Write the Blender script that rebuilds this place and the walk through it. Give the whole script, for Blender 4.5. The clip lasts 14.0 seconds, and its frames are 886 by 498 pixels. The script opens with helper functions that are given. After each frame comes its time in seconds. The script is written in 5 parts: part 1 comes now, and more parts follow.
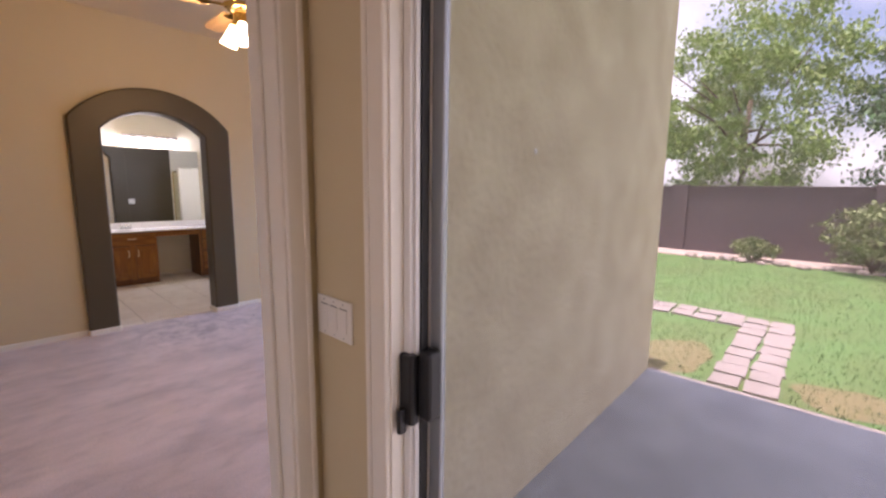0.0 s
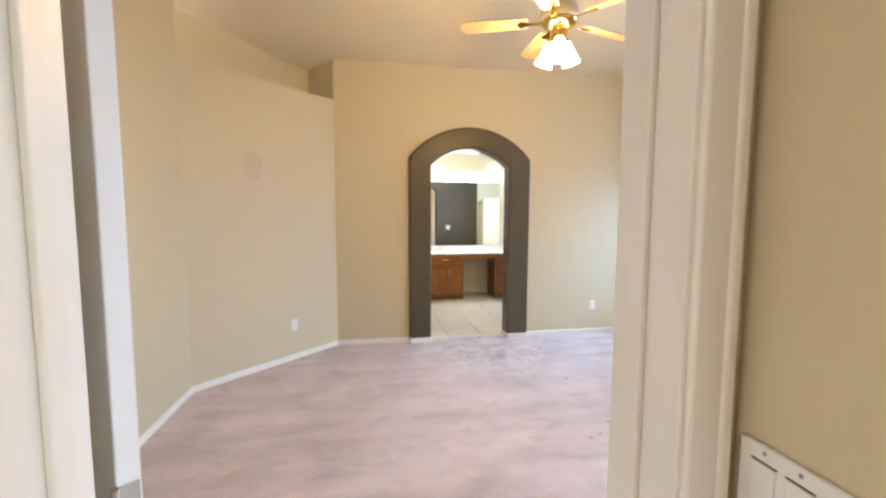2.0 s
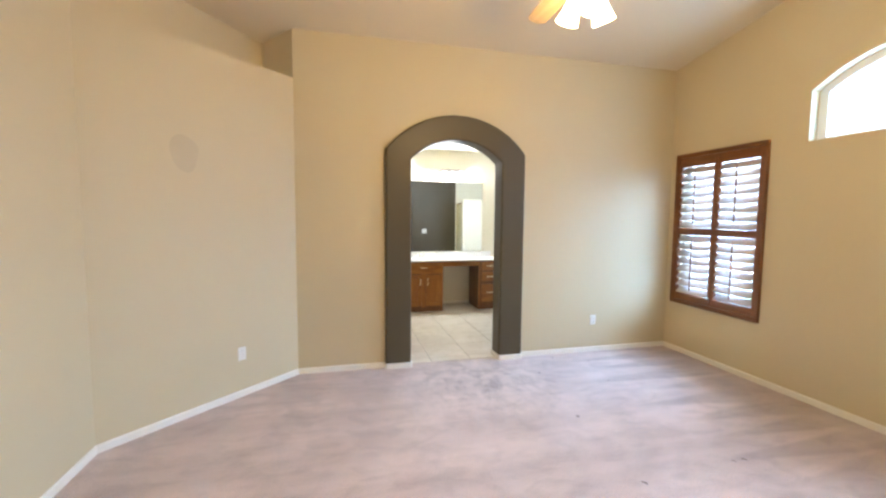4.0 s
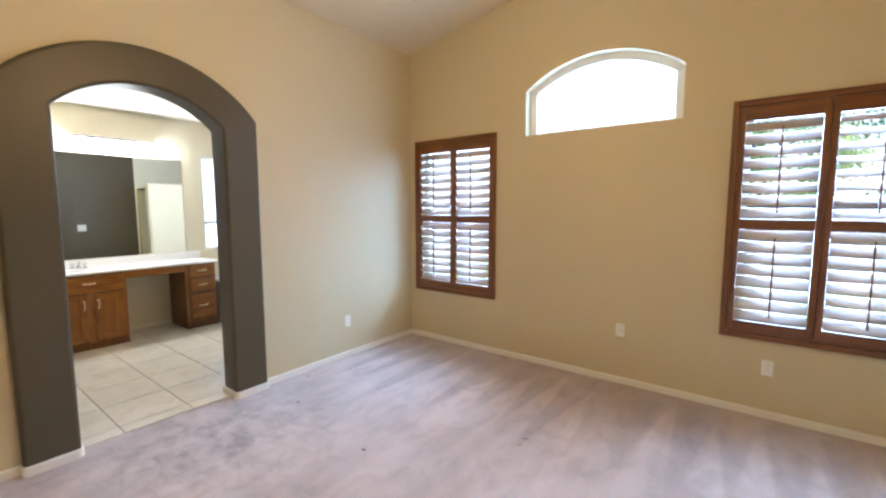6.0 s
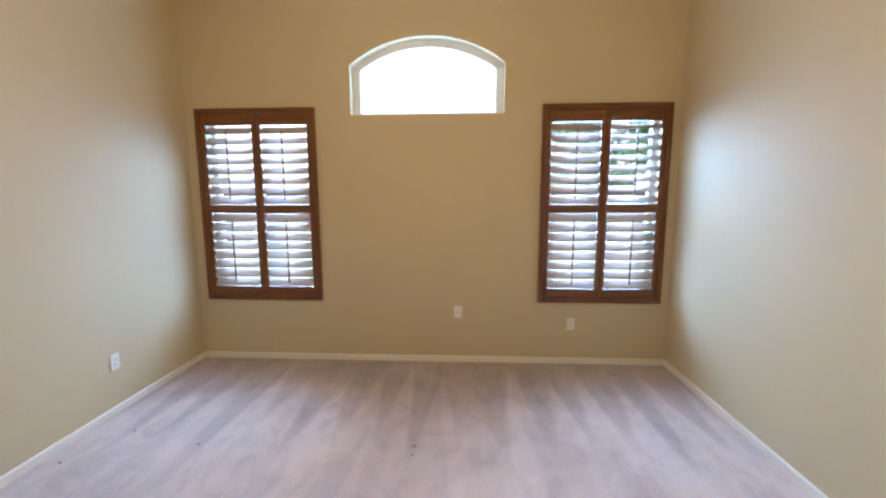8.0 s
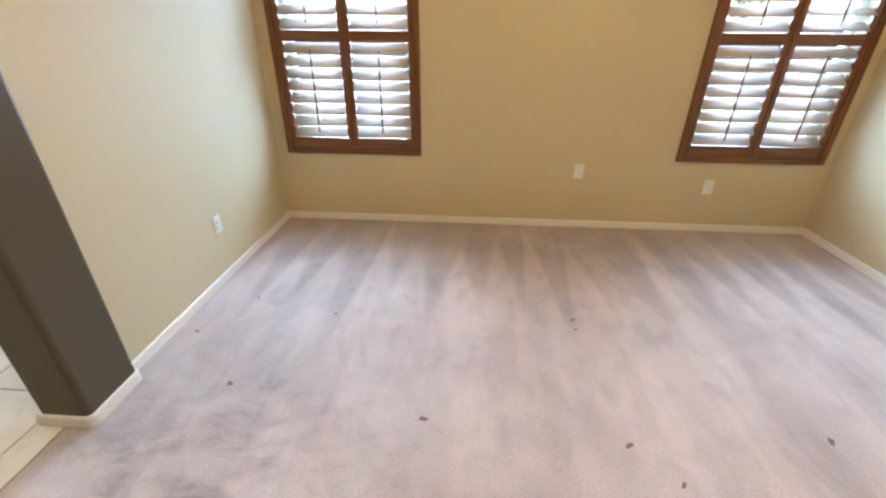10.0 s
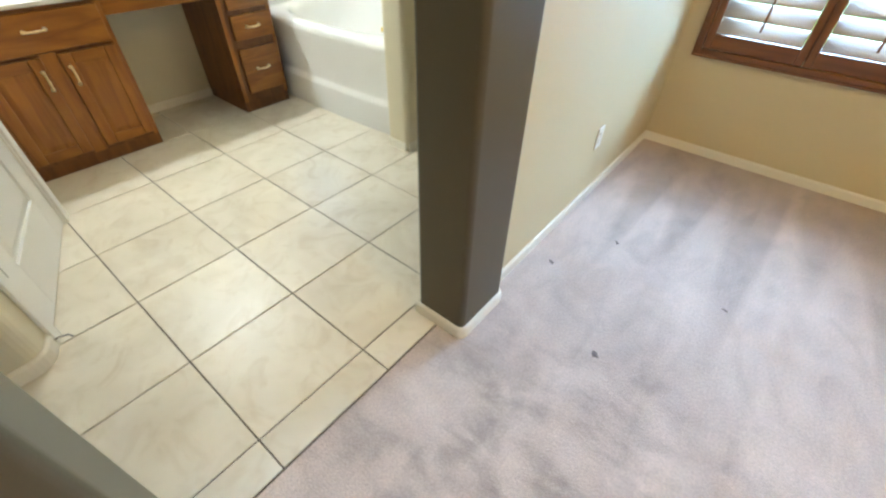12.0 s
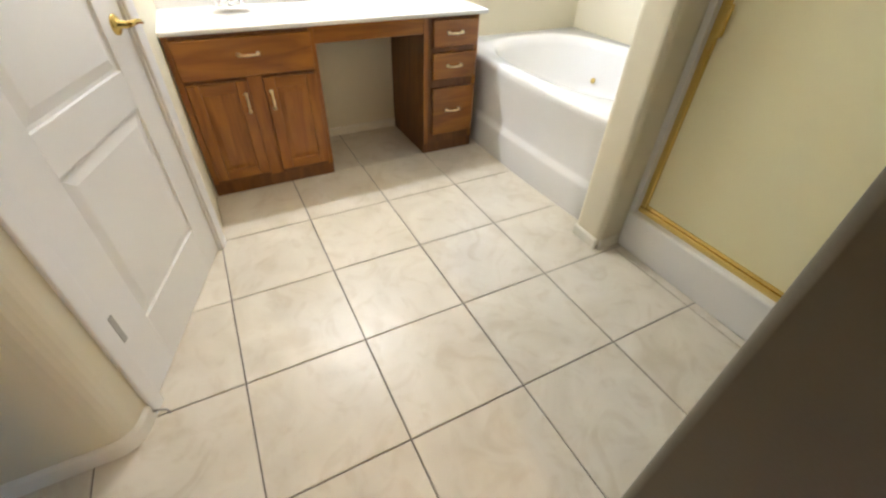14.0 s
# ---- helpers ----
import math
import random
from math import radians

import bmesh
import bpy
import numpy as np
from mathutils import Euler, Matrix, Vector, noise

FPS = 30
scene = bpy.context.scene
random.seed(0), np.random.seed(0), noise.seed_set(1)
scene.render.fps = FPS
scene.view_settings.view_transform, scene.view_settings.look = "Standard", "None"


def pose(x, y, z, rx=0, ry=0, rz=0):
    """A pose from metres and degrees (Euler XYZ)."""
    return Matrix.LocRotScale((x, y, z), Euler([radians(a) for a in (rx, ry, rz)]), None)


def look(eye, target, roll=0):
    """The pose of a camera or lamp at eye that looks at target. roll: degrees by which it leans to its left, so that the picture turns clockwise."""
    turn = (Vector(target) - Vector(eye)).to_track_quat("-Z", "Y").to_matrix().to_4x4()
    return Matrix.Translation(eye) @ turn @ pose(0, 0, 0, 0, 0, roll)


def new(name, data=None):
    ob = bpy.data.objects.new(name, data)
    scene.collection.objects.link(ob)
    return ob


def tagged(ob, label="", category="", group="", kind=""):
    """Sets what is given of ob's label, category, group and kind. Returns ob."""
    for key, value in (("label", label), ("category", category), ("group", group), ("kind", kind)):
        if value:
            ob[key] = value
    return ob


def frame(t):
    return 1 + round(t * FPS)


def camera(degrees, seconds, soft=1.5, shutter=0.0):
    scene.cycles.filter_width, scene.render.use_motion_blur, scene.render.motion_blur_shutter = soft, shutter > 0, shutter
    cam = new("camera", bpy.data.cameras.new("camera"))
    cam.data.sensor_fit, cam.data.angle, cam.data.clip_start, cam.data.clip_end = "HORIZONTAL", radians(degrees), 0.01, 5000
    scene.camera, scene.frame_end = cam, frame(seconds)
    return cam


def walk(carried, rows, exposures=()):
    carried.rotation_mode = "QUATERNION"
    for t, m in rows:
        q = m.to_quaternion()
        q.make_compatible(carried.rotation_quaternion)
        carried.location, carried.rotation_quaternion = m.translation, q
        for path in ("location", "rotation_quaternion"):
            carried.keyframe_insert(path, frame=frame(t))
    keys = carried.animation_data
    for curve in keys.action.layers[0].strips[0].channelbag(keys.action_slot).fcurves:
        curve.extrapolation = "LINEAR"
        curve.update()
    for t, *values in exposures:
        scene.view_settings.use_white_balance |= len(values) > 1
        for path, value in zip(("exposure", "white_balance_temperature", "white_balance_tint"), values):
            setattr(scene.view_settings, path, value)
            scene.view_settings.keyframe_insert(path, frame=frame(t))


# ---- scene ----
cam = camera(93.7, 14.0, soft=2.4)
PATH = [
    (0, (0.099, -0.009, 1.632), (-1.239, 1.449, 1.344), 0.7),
    (0.5, (-0.064, -0.02, 1.618), (-1.724, 1.058, 1.333), 0.3),
    (1, (-0.199, -0.041, 1.621), (-2.028, 0.729, 1.372), 0.1),
    (1.5, (-0.346, 0.015, 1.621), (-2.267, 0.535, 1.42), -0.0),
    (2, (-0.483, 0.105, 1.628), (-2.445, 0.451, 1.459), 0.2),
    (4.5, (-1.548, 0.128, 1.627), (-3.448, 0.736, 1.485), 0.7),
    (5, (-1.809, 0.117, 1.616), (-3.569, 1.054, 1.456), 0.4),
    (5.5, (-1.999, 0.145, 1.614), (-3.522, 1.429, 1.431), 0.1),
    (6, (-2.205, 0.245, 1.605), (-3.409, 1.829, 1.406), -0.1),
    (6.5, (-2.4, 0.297, 1.623), (-3.247, 2.096, 1.411), -0.1),
    (7, (-2.641, 0.263, 1.633), (-3.166, 2.181, 1.415), -0.1),
    (9.5, (-3.778, 0.595, 1.614), (-3.709, 2.482, 0.956), -0.0),
    (10, (-4.05, 0.746, 1.509), (-4.165, 2.514, 0.582), 0.4),
    (10.5, (-4.309, 0.835, 1.477), (-4.642, 2.445, 0.338), 0.6),
    (11, (-4.623, 0.884, 1.434), (-5.162, 2.344, 0.179), 0.9),
    (11.5, (-4.862, 0.908, 1.415), (-5.606, 2.218, 0.1), 1.2),
    (12, (-5.051, 1.02, 1.383), (-5.976, 2.193, 0.053), 1.6),
    (12.5, (-5.193, 1.148, 1.387), (-6.261, 2.184, 0.05), 2.0),
    (13, (-5.323, 1.216, 1.381), (-6.501, 2.129, 0.047), 2.1),
    (13.5, (-5.506, 1.256, 1.383), (-6.774, 2.073, 0.069), 2.2),
    (14, (-5.722, 1.333, 1.375), (-7.067, 2.072, 0.093), 2.3),
]
# seconds, stops, kelvin, tint
EXPOSURE = [(0.0, 1.22, 6650, 38), (0.5, 1.78, 6750, 28), (1.0, 1.88, 6550, 21), (1.5, 2.14, 6500, 18), (2.0, 2.2, 6450, 16), (4.5, 2.2, 6350, 15), (5.5, 2.0, 6450, 15), (6.5, 1.77, 6350, 17), (7.2, 1.68, 6350, 17), (9.5, 1.8, 6700, 17), (10.0, 2.02, 6950, 13), (10.5, 2.2, 6950, 11), (11.5, 2.22, 6700, 4), (12.0, 2.2, 6650, 5), (12.5, 2.1, 6900, 12), (13.0, 2.1, 6950, 15), (14.0, 2.12, 6800, 16)]
walk(cam, [(t, look(eye, target, roll)) for t, eye, target, roll in PATH], EXPOSURE)
# ---- light ----
world = bpy.data.worlds.new("sky")
scene.world = world
world.use_nodes = True
wn = world.node_tree.nodes
sky = wn.new("ShaderNodeTexSky")
sky.sky_type, sky.sun_disc, sky.sun_elevation, sky.sun_rotation = "NISHITA", False, radians(85), radians(180)
cloud, patchy, sky_mix, sky_at = wn.new("ShaderNodeTexNoise"), wn.new("ShaderNodeMapRange"), wn.new("ShaderNodeMix"), wn.new("ShaderNodeTexCoord")
cloud.inputs["Scale"].default_value, cloud.inputs["Detail"].default_value = 3.0, 6
patchy.inputs[1].default_value, patchy.inputs[2].default_value = 0.42, 0.66
sky_mix.data_type = "RGBA"
sky_mix.inputs[7].default_value = (6.5, 6.9, 7.2, 1)
sky_links = world.node_tree.links
sky_links.new(sky_at.outputs["Generated"], cloud.inputs["Vector"])
sky_links.new(cloud.outputs["Fac"], patchy.inputs[0])
sky_links.new(patchy.outputs[0], sky_mix.inputs[0])
sky_links.new(sky.outputs[0], sky_mix.inputs[6])
sky_links.new(sky_mix.outputs[2], wn["Background"].inputs[0])
wn["Background"].inputs[1].default_value = 0.15
sky.dust_density = 4.0
sun = new("sun", bpy.data.lights.new("sun", "SUN"))
sun.data.energy, sun.data.angle, sun.data.color = 3.4, radians(0.5), (1.0, 0.95, 0.87)
sun.matrix_world = look((-0.3, -1.36, 15.5), (0, 0, 0))


def area_lamp(name, m, sx, sy, watts, color, spread=180):
    ob = new(name, bpy.data.lights.new(name, "AREA"))
    ob.data.shape, ob.data.size, ob.data.size_y, ob.data.energy, ob.data.color = "RECTANGLE", sx, sy, watts, color
    ob.data.spread = radians(spread)
    ob.matrix_world = m
    return ob


def bulb_lamp(name, at, watts, color, radius=0.035):
    ob = new(name, bpy.data.lights.new(name, "POINT"))
    ob.data.energy, ob.data.color, ob.data.shadow_soft_size = watts, color, radius
    ob.matrix_world = pose(*at)
    return ob


DAY = (0.35, 0.61, 1.0)
WARM = (1.0, 0.63, 0.22)
FAN = (-3.38, 1.45)

for k in range(3):
    a = radians(30 + 120 * k)
    bulb_lamp("fan_bulb", (FAN[0] + 0.10 * math.cos(a), FAN[1] + 0.10 * math.sin(a), 2.72), 3.75, WARM, 0.05)
for k in range(5):
    bulb_lamp("vanity_bulb_lamp", (-8.600, 1.66 + 0.16 * k, 2.345), 4.7, (0.80, 0.92, 1.0), 0.045)
area_lamp("daylight_arch", look((-3.43, 4.30, 2.62), (-3.43, 0, 2.62)), 1.30, 0.60, 7, DAY)
area_lamp("daylight_bath", look((-8.80, 3.35, 1.67), (0, 3.35, 1.67)), 0.66, 1.30, 1.5, DAY, 125)
area_lamp("daylight_window", look((-5.017, 4.50, 1.62), (-5.017, 0, 1.5)), 1.0, 1.6, 46, DAY, 122)
area_lamp("daylight_window", look((-1.85, 4.50, 1.62), (-1.85, 0, 1.5)), 1.0, 1.6, 46, DAY, 122)
area_lamp("daylight_patio", look((0.32, 0.78, 1.10), (0.32, 0, 1.10)), 1.70, 2.0, 4.5, (1.0, 0.96, 0.88))
# fill lamp brightening the hall through an added, unseen window
area_lamp("fill_hall", look((0.3, -1.72, 1.45), (0.3, 0, 1.25)), 1.3, 1.3, 2.0, (1.0, 0.96, 0.90))

# ---- materials ----


def mat(name, base, rough=0.6, var=0.08, big=1.5, fine=60.0, bump=0.15, metal=0.0, depth=0.004, spec=0.5, other=None):
    m = bpy.data.materials.new(name)
    m.use_nodes = True
    n, l = m.node_tree.nodes, m.node_tree.links
    p = n["Principled BSDF"]
    p.inputs["Roughness"].default_value, p.inputs["Metallic"].default_value = rough, metal
    p.inputs["Specular IOR Level"].default_value = spec
    g = n.new("ShaderNodeNewGeometry")
    a, b = n.new("ShaderNodeTexNoise"), n.new("ShaderNodeTexNoise")
    a.inputs["Scale"].default_value, b.inputs["Scale"].default_value = big, fine
    a.inputs["Detail"].default_value, b.inputs["Detail"].default_value = 4, 3
    l.new(g.outputs["Position"], a.inputs["Vector"])
    l.new(g.outputs["Position"], b.inputs["Vector"])
    mix = n.new("ShaderNodeMix")
    mix.data_type = "RGBA"
    lo = tuple(c * (1 - var) for c in (other or base))
    hi = tuple(min(1, c * (1 + var)) for c in base)
    mix.inputs[6].default_value, mix.inputs[7].default_value = (*lo, 1), (*hi, 1)
    add = n.new("ShaderNodeMath")
    add.operation = "MULTIPLY_ADD"
    add.inputs[1].default_value = 0.35
    l.new(b.outputs["Fac"], add.inputs[0])
    sub = n.new("ShaderNodeMath")
    sub.operation = "MULTIPLY_ADD"
    sub.inputs[1].default_value, sub.inputs[2].default_value = 1.3, -0.33
    l.new(a.outputs["Fac"], sub.inputs[0])
    l.new(sub.outputs[0], add.inputs[2])
    l.new(add.outputs[0], mix.inputs[0])
    l.new(mix.outputs[2], p.inputs["Base Color"])
    if bump:
        u = n.new("ShaderNodeBump")
        u.inputs["Strength"].default_value, u.inputs["Distance"].default_value = bump, depth
        l.new(b.outputs["Fac"], u.inputs["Height"])
        l.new(u.outputs[0], p.inputs["Normal"])
    return m


def wood(name, dark, light, axis=2, rough=0.35, grain=38.0, coat=0.3, swirl=0.7):
    m = bpy.data.materials.new(name)
    m.use_nodes = True
    n, l = m.node_tree.nodes, m.node_tree.links
    p = n["Principled BSDF"]
    p.inputs["Roughness"].default_value, p.inputs["Coat Weight"].default_value = rough, coat
    p.inputs["Coat Roughness"].default_value = 0.25
    g, info = n.new("ShaderNodeNewGeometry"), n.new("ShaderNodeObjectInfo")
    mp = n.new("ShaderNodeMapping")
    s = [grain] * 3
    s[axis] = grain * (0.06 if swirl < 1 else 0.14)
    mp.inputs["Scale"].default_value = s
    off = n.new("ShaderNodeVectorMath")
    off.operation = "MULTIPLY_ADD"
    off.inputs[1].default_value = (7.3, 5.1, 3.7)
    l.new(info.outputs["Random"], off.inputs[0])
    l.new(g.outputs["Position"], off.inputs[2])
    l.new(off.outputs[0], mp.inputs["Vector"])
    t = n.new("ShaderNodeTexNoise")
    t.inputs["Scale"].default_value, t.inputs["Detail"].default_value, t.inputs["Distortion"].default_value = 1.0, 6, swirl
    l.new(mp.outputs[0], t.inputs["Vector"])
    r = n.new("ShaderNodeValToRGB")
    r.color_ramp.elements[0].position, r.color_ramp.elements[1].position = 0.34, 0.66
    r.color_ramp.elements[0].color, r.color_ramp.elements[1].color = (*dark, 1), (*light, 1)
    l.new(t.outputs["Fac"], r.inputs[0])
    l.new(r.outputs[0], p.inputs["Base Color"])
    u = n.new("ShaderNodeBump")
    u.inputs["Strength"].default_value, u.inputs["Distance"].default_value = 0.15, 0.002
    l.new(t.outputs["Fac"], u.inputs["Height"])
    l.new(u.outputs[0], p.inputs["Normal"])
    return m


def glow(name, color, strength):
    m = bpy.data.materials.new(name)
    m.use_nodes = True
    p = m.node_tree.nodes["Principled BSDF"]
    p.inputs["Base Color"].default_value = (0.9, 0.88, 0.85, 1)
    p.inputs["Emission Color"].default_value, p.inputs["Emission Strength"].default_value = (*color, 1), strength
    return m


def clear(name, tint, gloss, rough=0.0, veil=0.0, veil_color=(0.5, 0.5, 0.5)):
    """See-through: a pane, or with a veil a woven screen or frosted sheet."""
    m = bpy.data.materials.new(name)
    m.use_nodes = True
    n, l = m.node_tree.nodes, m.node_tree.links
    n.remove(n["Principled BSDF"])
    tr, gl, df = n.new("ShaderNodeBsdfTransparent"), n.new("ShaderNodeBsdfGlossy"), n.new("ShaderNodeBsdfDiffuse")
    tr.inputs[0].default_value, df.inputs[0].default_value = (*tint, 1), (*veil_color, 1)
    gl.inputs["Roughness"].default_value = rough
    a, b, f, k = n.new("ShaderNodeMixShader"), n.new("ShaderNodeMixShader"), n.new("ShaderNodeFresnel"), n.new("ShaderNodeMath")
    k.operation = "MULTIPLY"
    k.inputs[1].default_value = gloss
    l.new(f.outputs[0], k.inputs[0])
    a.inputs[0].default_value = veil
    l.new(tr.outputs[0], a.inputs[1])
    l.new(df.outputs[0], a.inputs[2])
    l.new(k.outputs[0], b.inputs[0])
    l.new(a.outputs[0], b.inputs[1])
    l.new(gl.outputs[0], b.inputs[2])
    l.new(b.outputs[0], n["Material Output"].inputs[0])
    return m


def carpet_material():
    """Mauve-grey cut pile: trodden blotches, brushed streaks running towards the windows, painted shade by their wall,
    pile relief.
    """
    m = bpy.data.materials.new("carpet")
    m.use_nodes = True
    n, l = m.node_tree.nodes, m.node_tree.links
    p = n["Principled BSDF"]
    p.inputs["Roughness"].default_value, p.inputs["Specular IOR Level"].default_value = 0.95, 0.15
    p.inputs["Sheen Weight"].default_value, p.inputs["Sheen Roughness"].default_value = 0.25, 0.5
    g = n.new("ShaderNodeNewGeometry")

    def tex(scale, stretch, detail=4, dist=0.0):
        mp, t = n.new("ShaderNodeMapping"), n.new("ShaderNodeTexNoise")
        mp.inputs["Scale"].default_value = stretch
        t.inputs["Scale"].default_value, t.inputs["Detail"].default_value, t.inputs["Distortion"].default_value = scale, detail, dist
        l.new(g.outputs["Position"], mp.inputs["Vector"])
        l.new(mp.outputs[0], t.inputs["Vector"])
        return t.outputs["Fac"]

    def ramp(src, p0, p1, v0, v1):
        r = n.new("ShaderNodeMapRange")
        for i, v in enumerate((p0, p1, v0, v1)):
            r.inputs[i + 1].default_value = v
        l.new(src, r.inputs[0])
        return r.outputs[0]

    def mul(a, b):
        k = n.new("ShaderNodeMath")
        k.operation = "MULTIPLY"
        l.new(a, k.inputs[0])
        l.new(b, k.inputs[1])
        return k.outputs[0]

    blot = ramp(tex(1.5, (1, 1, 1), 6, 0.8), 0.36, 0.60, 0.88, 1.06)
    tread = ramp(tex(6.0, (1.2, 0.6, 1), 5, 1.0), 0.30, 0.55, 0.88, 1.03)
    streak = ramp(tex(4.0, (1.15, 0.10, 1), 2, 0.3), 0.40, 0.60, 0.93, 1.05)
    pile = ramp(tex(110.0, (1, 1, 1), 2), 0.25, 0.75, 0.86, 1.10)
    # soiled, trodden patch in front of the arch
    d = n.new("ShaderNodeVectorMath")
    d.operation = "DISTANCE"
    d.inputs[1].default_value = (-5.15, 1.50, 0.0)
    l.new(g.outputs["Position"], d.inputs[0])
    near = ramp(d.outputs["Value"], 0.30, 1.15, 1.0, 0.0)
    soil = ramp(tex(5.5, (0.9, 1.4, 1), 9, 0.6), 0.42, 0.64, 0.03, 0.36)
    one = n.new("ShaderNodeMath")
    one.operation = "SUBTRACT"
    one.inputs[0].default_value = 1.0
    fleck = ramp(tex(14.0, (0.7, 1.4, 1), 6, 0.7), 0.36, 0.66, 0.55, 1.15)
    l.new(mul(mul(near, soil), fleck), one.inputs[1])
    # vacuum strokes: long tongues of brushed pile ending unevenly; past them the window wall's shade is painted in
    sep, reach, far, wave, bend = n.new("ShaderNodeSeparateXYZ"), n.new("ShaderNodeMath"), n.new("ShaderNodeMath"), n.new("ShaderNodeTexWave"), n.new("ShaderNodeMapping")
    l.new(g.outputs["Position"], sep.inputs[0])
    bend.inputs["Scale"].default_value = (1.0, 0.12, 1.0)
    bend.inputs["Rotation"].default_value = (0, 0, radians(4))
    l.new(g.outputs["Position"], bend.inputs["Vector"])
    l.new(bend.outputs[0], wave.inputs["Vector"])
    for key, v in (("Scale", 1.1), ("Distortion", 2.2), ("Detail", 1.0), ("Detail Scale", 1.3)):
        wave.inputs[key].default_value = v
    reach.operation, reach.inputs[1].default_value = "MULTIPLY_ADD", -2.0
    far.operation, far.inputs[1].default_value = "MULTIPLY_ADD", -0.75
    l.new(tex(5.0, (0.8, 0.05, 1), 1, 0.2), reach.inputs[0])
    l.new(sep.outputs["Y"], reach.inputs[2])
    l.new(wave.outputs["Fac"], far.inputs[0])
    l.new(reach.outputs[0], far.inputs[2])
    brush_shade = ramp(far.outputs[0], 1.72, 2.08, 1.06, 0.84)
    val = mul(mul(mul(blot, tread), mul(mul(streak, brush_shade), pile)), one.outputs[0])
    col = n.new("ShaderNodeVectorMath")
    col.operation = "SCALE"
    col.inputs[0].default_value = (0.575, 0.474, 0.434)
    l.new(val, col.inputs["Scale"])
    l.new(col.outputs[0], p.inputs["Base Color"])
    u = n.new("ShaderNodeBump")
    u.inputs["Strength"].default_value, u.inputs["Distance"].default_value = 0.35, 0.008
    l.new(tex(160.0, (1, 1, 1), 3), u.inputs["Height"])
    l.new(u.outputs[0], p.inputs["Normal"])
    return m


def tile_material():
    """Cream glazed floor tile, clouded and faintly veined, each tile with its own pattern."""
    m = bpy.data.materials.new("marbled_tile")
    m.use_nodes = True
    n, l = m.node_tree.nodes, m.node_tree.links
    p = n["Principled BSDF"]
    p.inputs["Roughness"].default_value, p.inputs["Specular IOR Level"].default_value = 0.33, 0.5
    g, info, off = n.new("ShaderNodeNewGeometry"), n.new("ShaderNodeObjectInfo"), n.new("ShaderNodeVectorMath")
    off.operation = "MULTIPLY_ADD"
    off.inputs[1].default_value = (31.0, 17.0, 9.0)
    l.new(info.outputs["Random"], off.inputs[0])
    l.new(g.outputs["Position"], off.inputs[2])
    cloud, vein = n.new("ShaderNodeTexNoise"), n.new("ShaderNodeTexNoise")
    for t, sc, de, di in ((cloud, 3.2, 5, 0.8), (vein, 5.5, 8, 2.2)):
        t.inputs["Scale"].default_value, t.inputs["Detail"].default_value, t.inputs["Distortion"].default_value = sc, de, di
        l.new(off.outputs[0], t.inputs["Vector"])
    r1, r2, mx = n.new("ShaderNodeValToRGB"), n.new("ShaderNodeValToRGB"), n.new("ShaderNodeMix")
    e = r1.color_ramp.elements
    e[0].position, e[1].position = 0.35, 0.62
    e[0].color, e[1].color = (0.66, 0.595, 0.49, 1), (0.76, 0.70, 0.60, 1)
    e = r2.color_ramp.elements
    e[0].position, e[1].position = 0.50, 0.68
    e[0].color, e[1].color = (1, 1, 1, 1), (0.91, 0.885, 0.85, 1)
    l.new(cloud.outputs["Fac"], r1.inputs[0])
    l.new(vein.outputs["Fac"], r2.inputs[0])
    mx.data_type, mx.blend_type = "RGBA", "MULTIPLY"
    mx.inputs[0].default_value = 1.0
    l.new(r1.outputs[0], mx.inputs[6])
    l.new(r2.outputs[0], mx.inputs[7])
    l.new(mx.outputs[2], p.inputs["Base Color"])
    return m


PAINT = mat("tan_wall_paint", (0.61, 0.515, 0.325), 0.62, 0.03, 0.8, 130, 0.10, depth=0.002)
CREAM = mat("cream_bath_paint", (0.72, 0.66, 0.51), 0.55, 0.03, 0.8, 130, 0.10, depth=0.002)
DARK = mat("dark_olive_paint", (0.090, 0.071, 0.039), 0.40, 0.08, 1.2, 130, 0.12, depth=0.002, spec=0.40)
CEIL = mat("ceiling_paint", (0.74, 0.68, 0.58), 0.85, 0.03, 1.0, 60, 0.35, depth=0.004)
CEILBED = mat("tan_ceiling_paint", (0.72, 0.63, 0.47), 0.85, 0.03, 1.0, 60, 0.35, depth=0.004)
TRIM = mat("cream_trim_paint", (0.82, 0.78, 0.69), 0.40, 0.04, 3.0, 40, 0.03)
WHITE = mat("white_door_paint", (0.78, 0.77, 0.76), 0.38, 0.03, 2.0, 60, 0.03)
PLASTIC = mat("white_plastic", (0.80, 0.78, 0.72), 0.35, 0.02, 5.0, 40, 0.0)
SLOT = mat("slot_dark", (0.03, 0.03, 0.03), 0.6, 0.05, 5, 40, 0)
VINYL = mat("window_vinyl", (0.78, 0.78, 0.76), 0.4, 0.03, 4, 40, 0.0)
SHUT = wood("shutter_wood", (0.12, 0.036, 0.007), (0.21, 0.072, 0.016), 2, 0.35, 30)
SHUTX = wood("shutter_wood_across", (0.12, 0.036, 0.007), (0.21, 0.072, 0.016), 0, 0.35, 30)
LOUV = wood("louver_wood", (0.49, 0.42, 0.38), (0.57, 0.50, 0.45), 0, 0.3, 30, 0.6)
OAK = wood("oak", (0.22, 0.072, 0.008), (0.37, 0.138, 0.018), 2, 0.36, 13, 0.2, 1.6)
OAKX = wood("oak_across", (0.22, 0.072, 0.008), (0.37, 0.138, 0.018), 1, 0.36, 13, 0.2, 1.6)
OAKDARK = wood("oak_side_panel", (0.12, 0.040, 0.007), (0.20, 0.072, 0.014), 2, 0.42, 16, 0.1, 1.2)
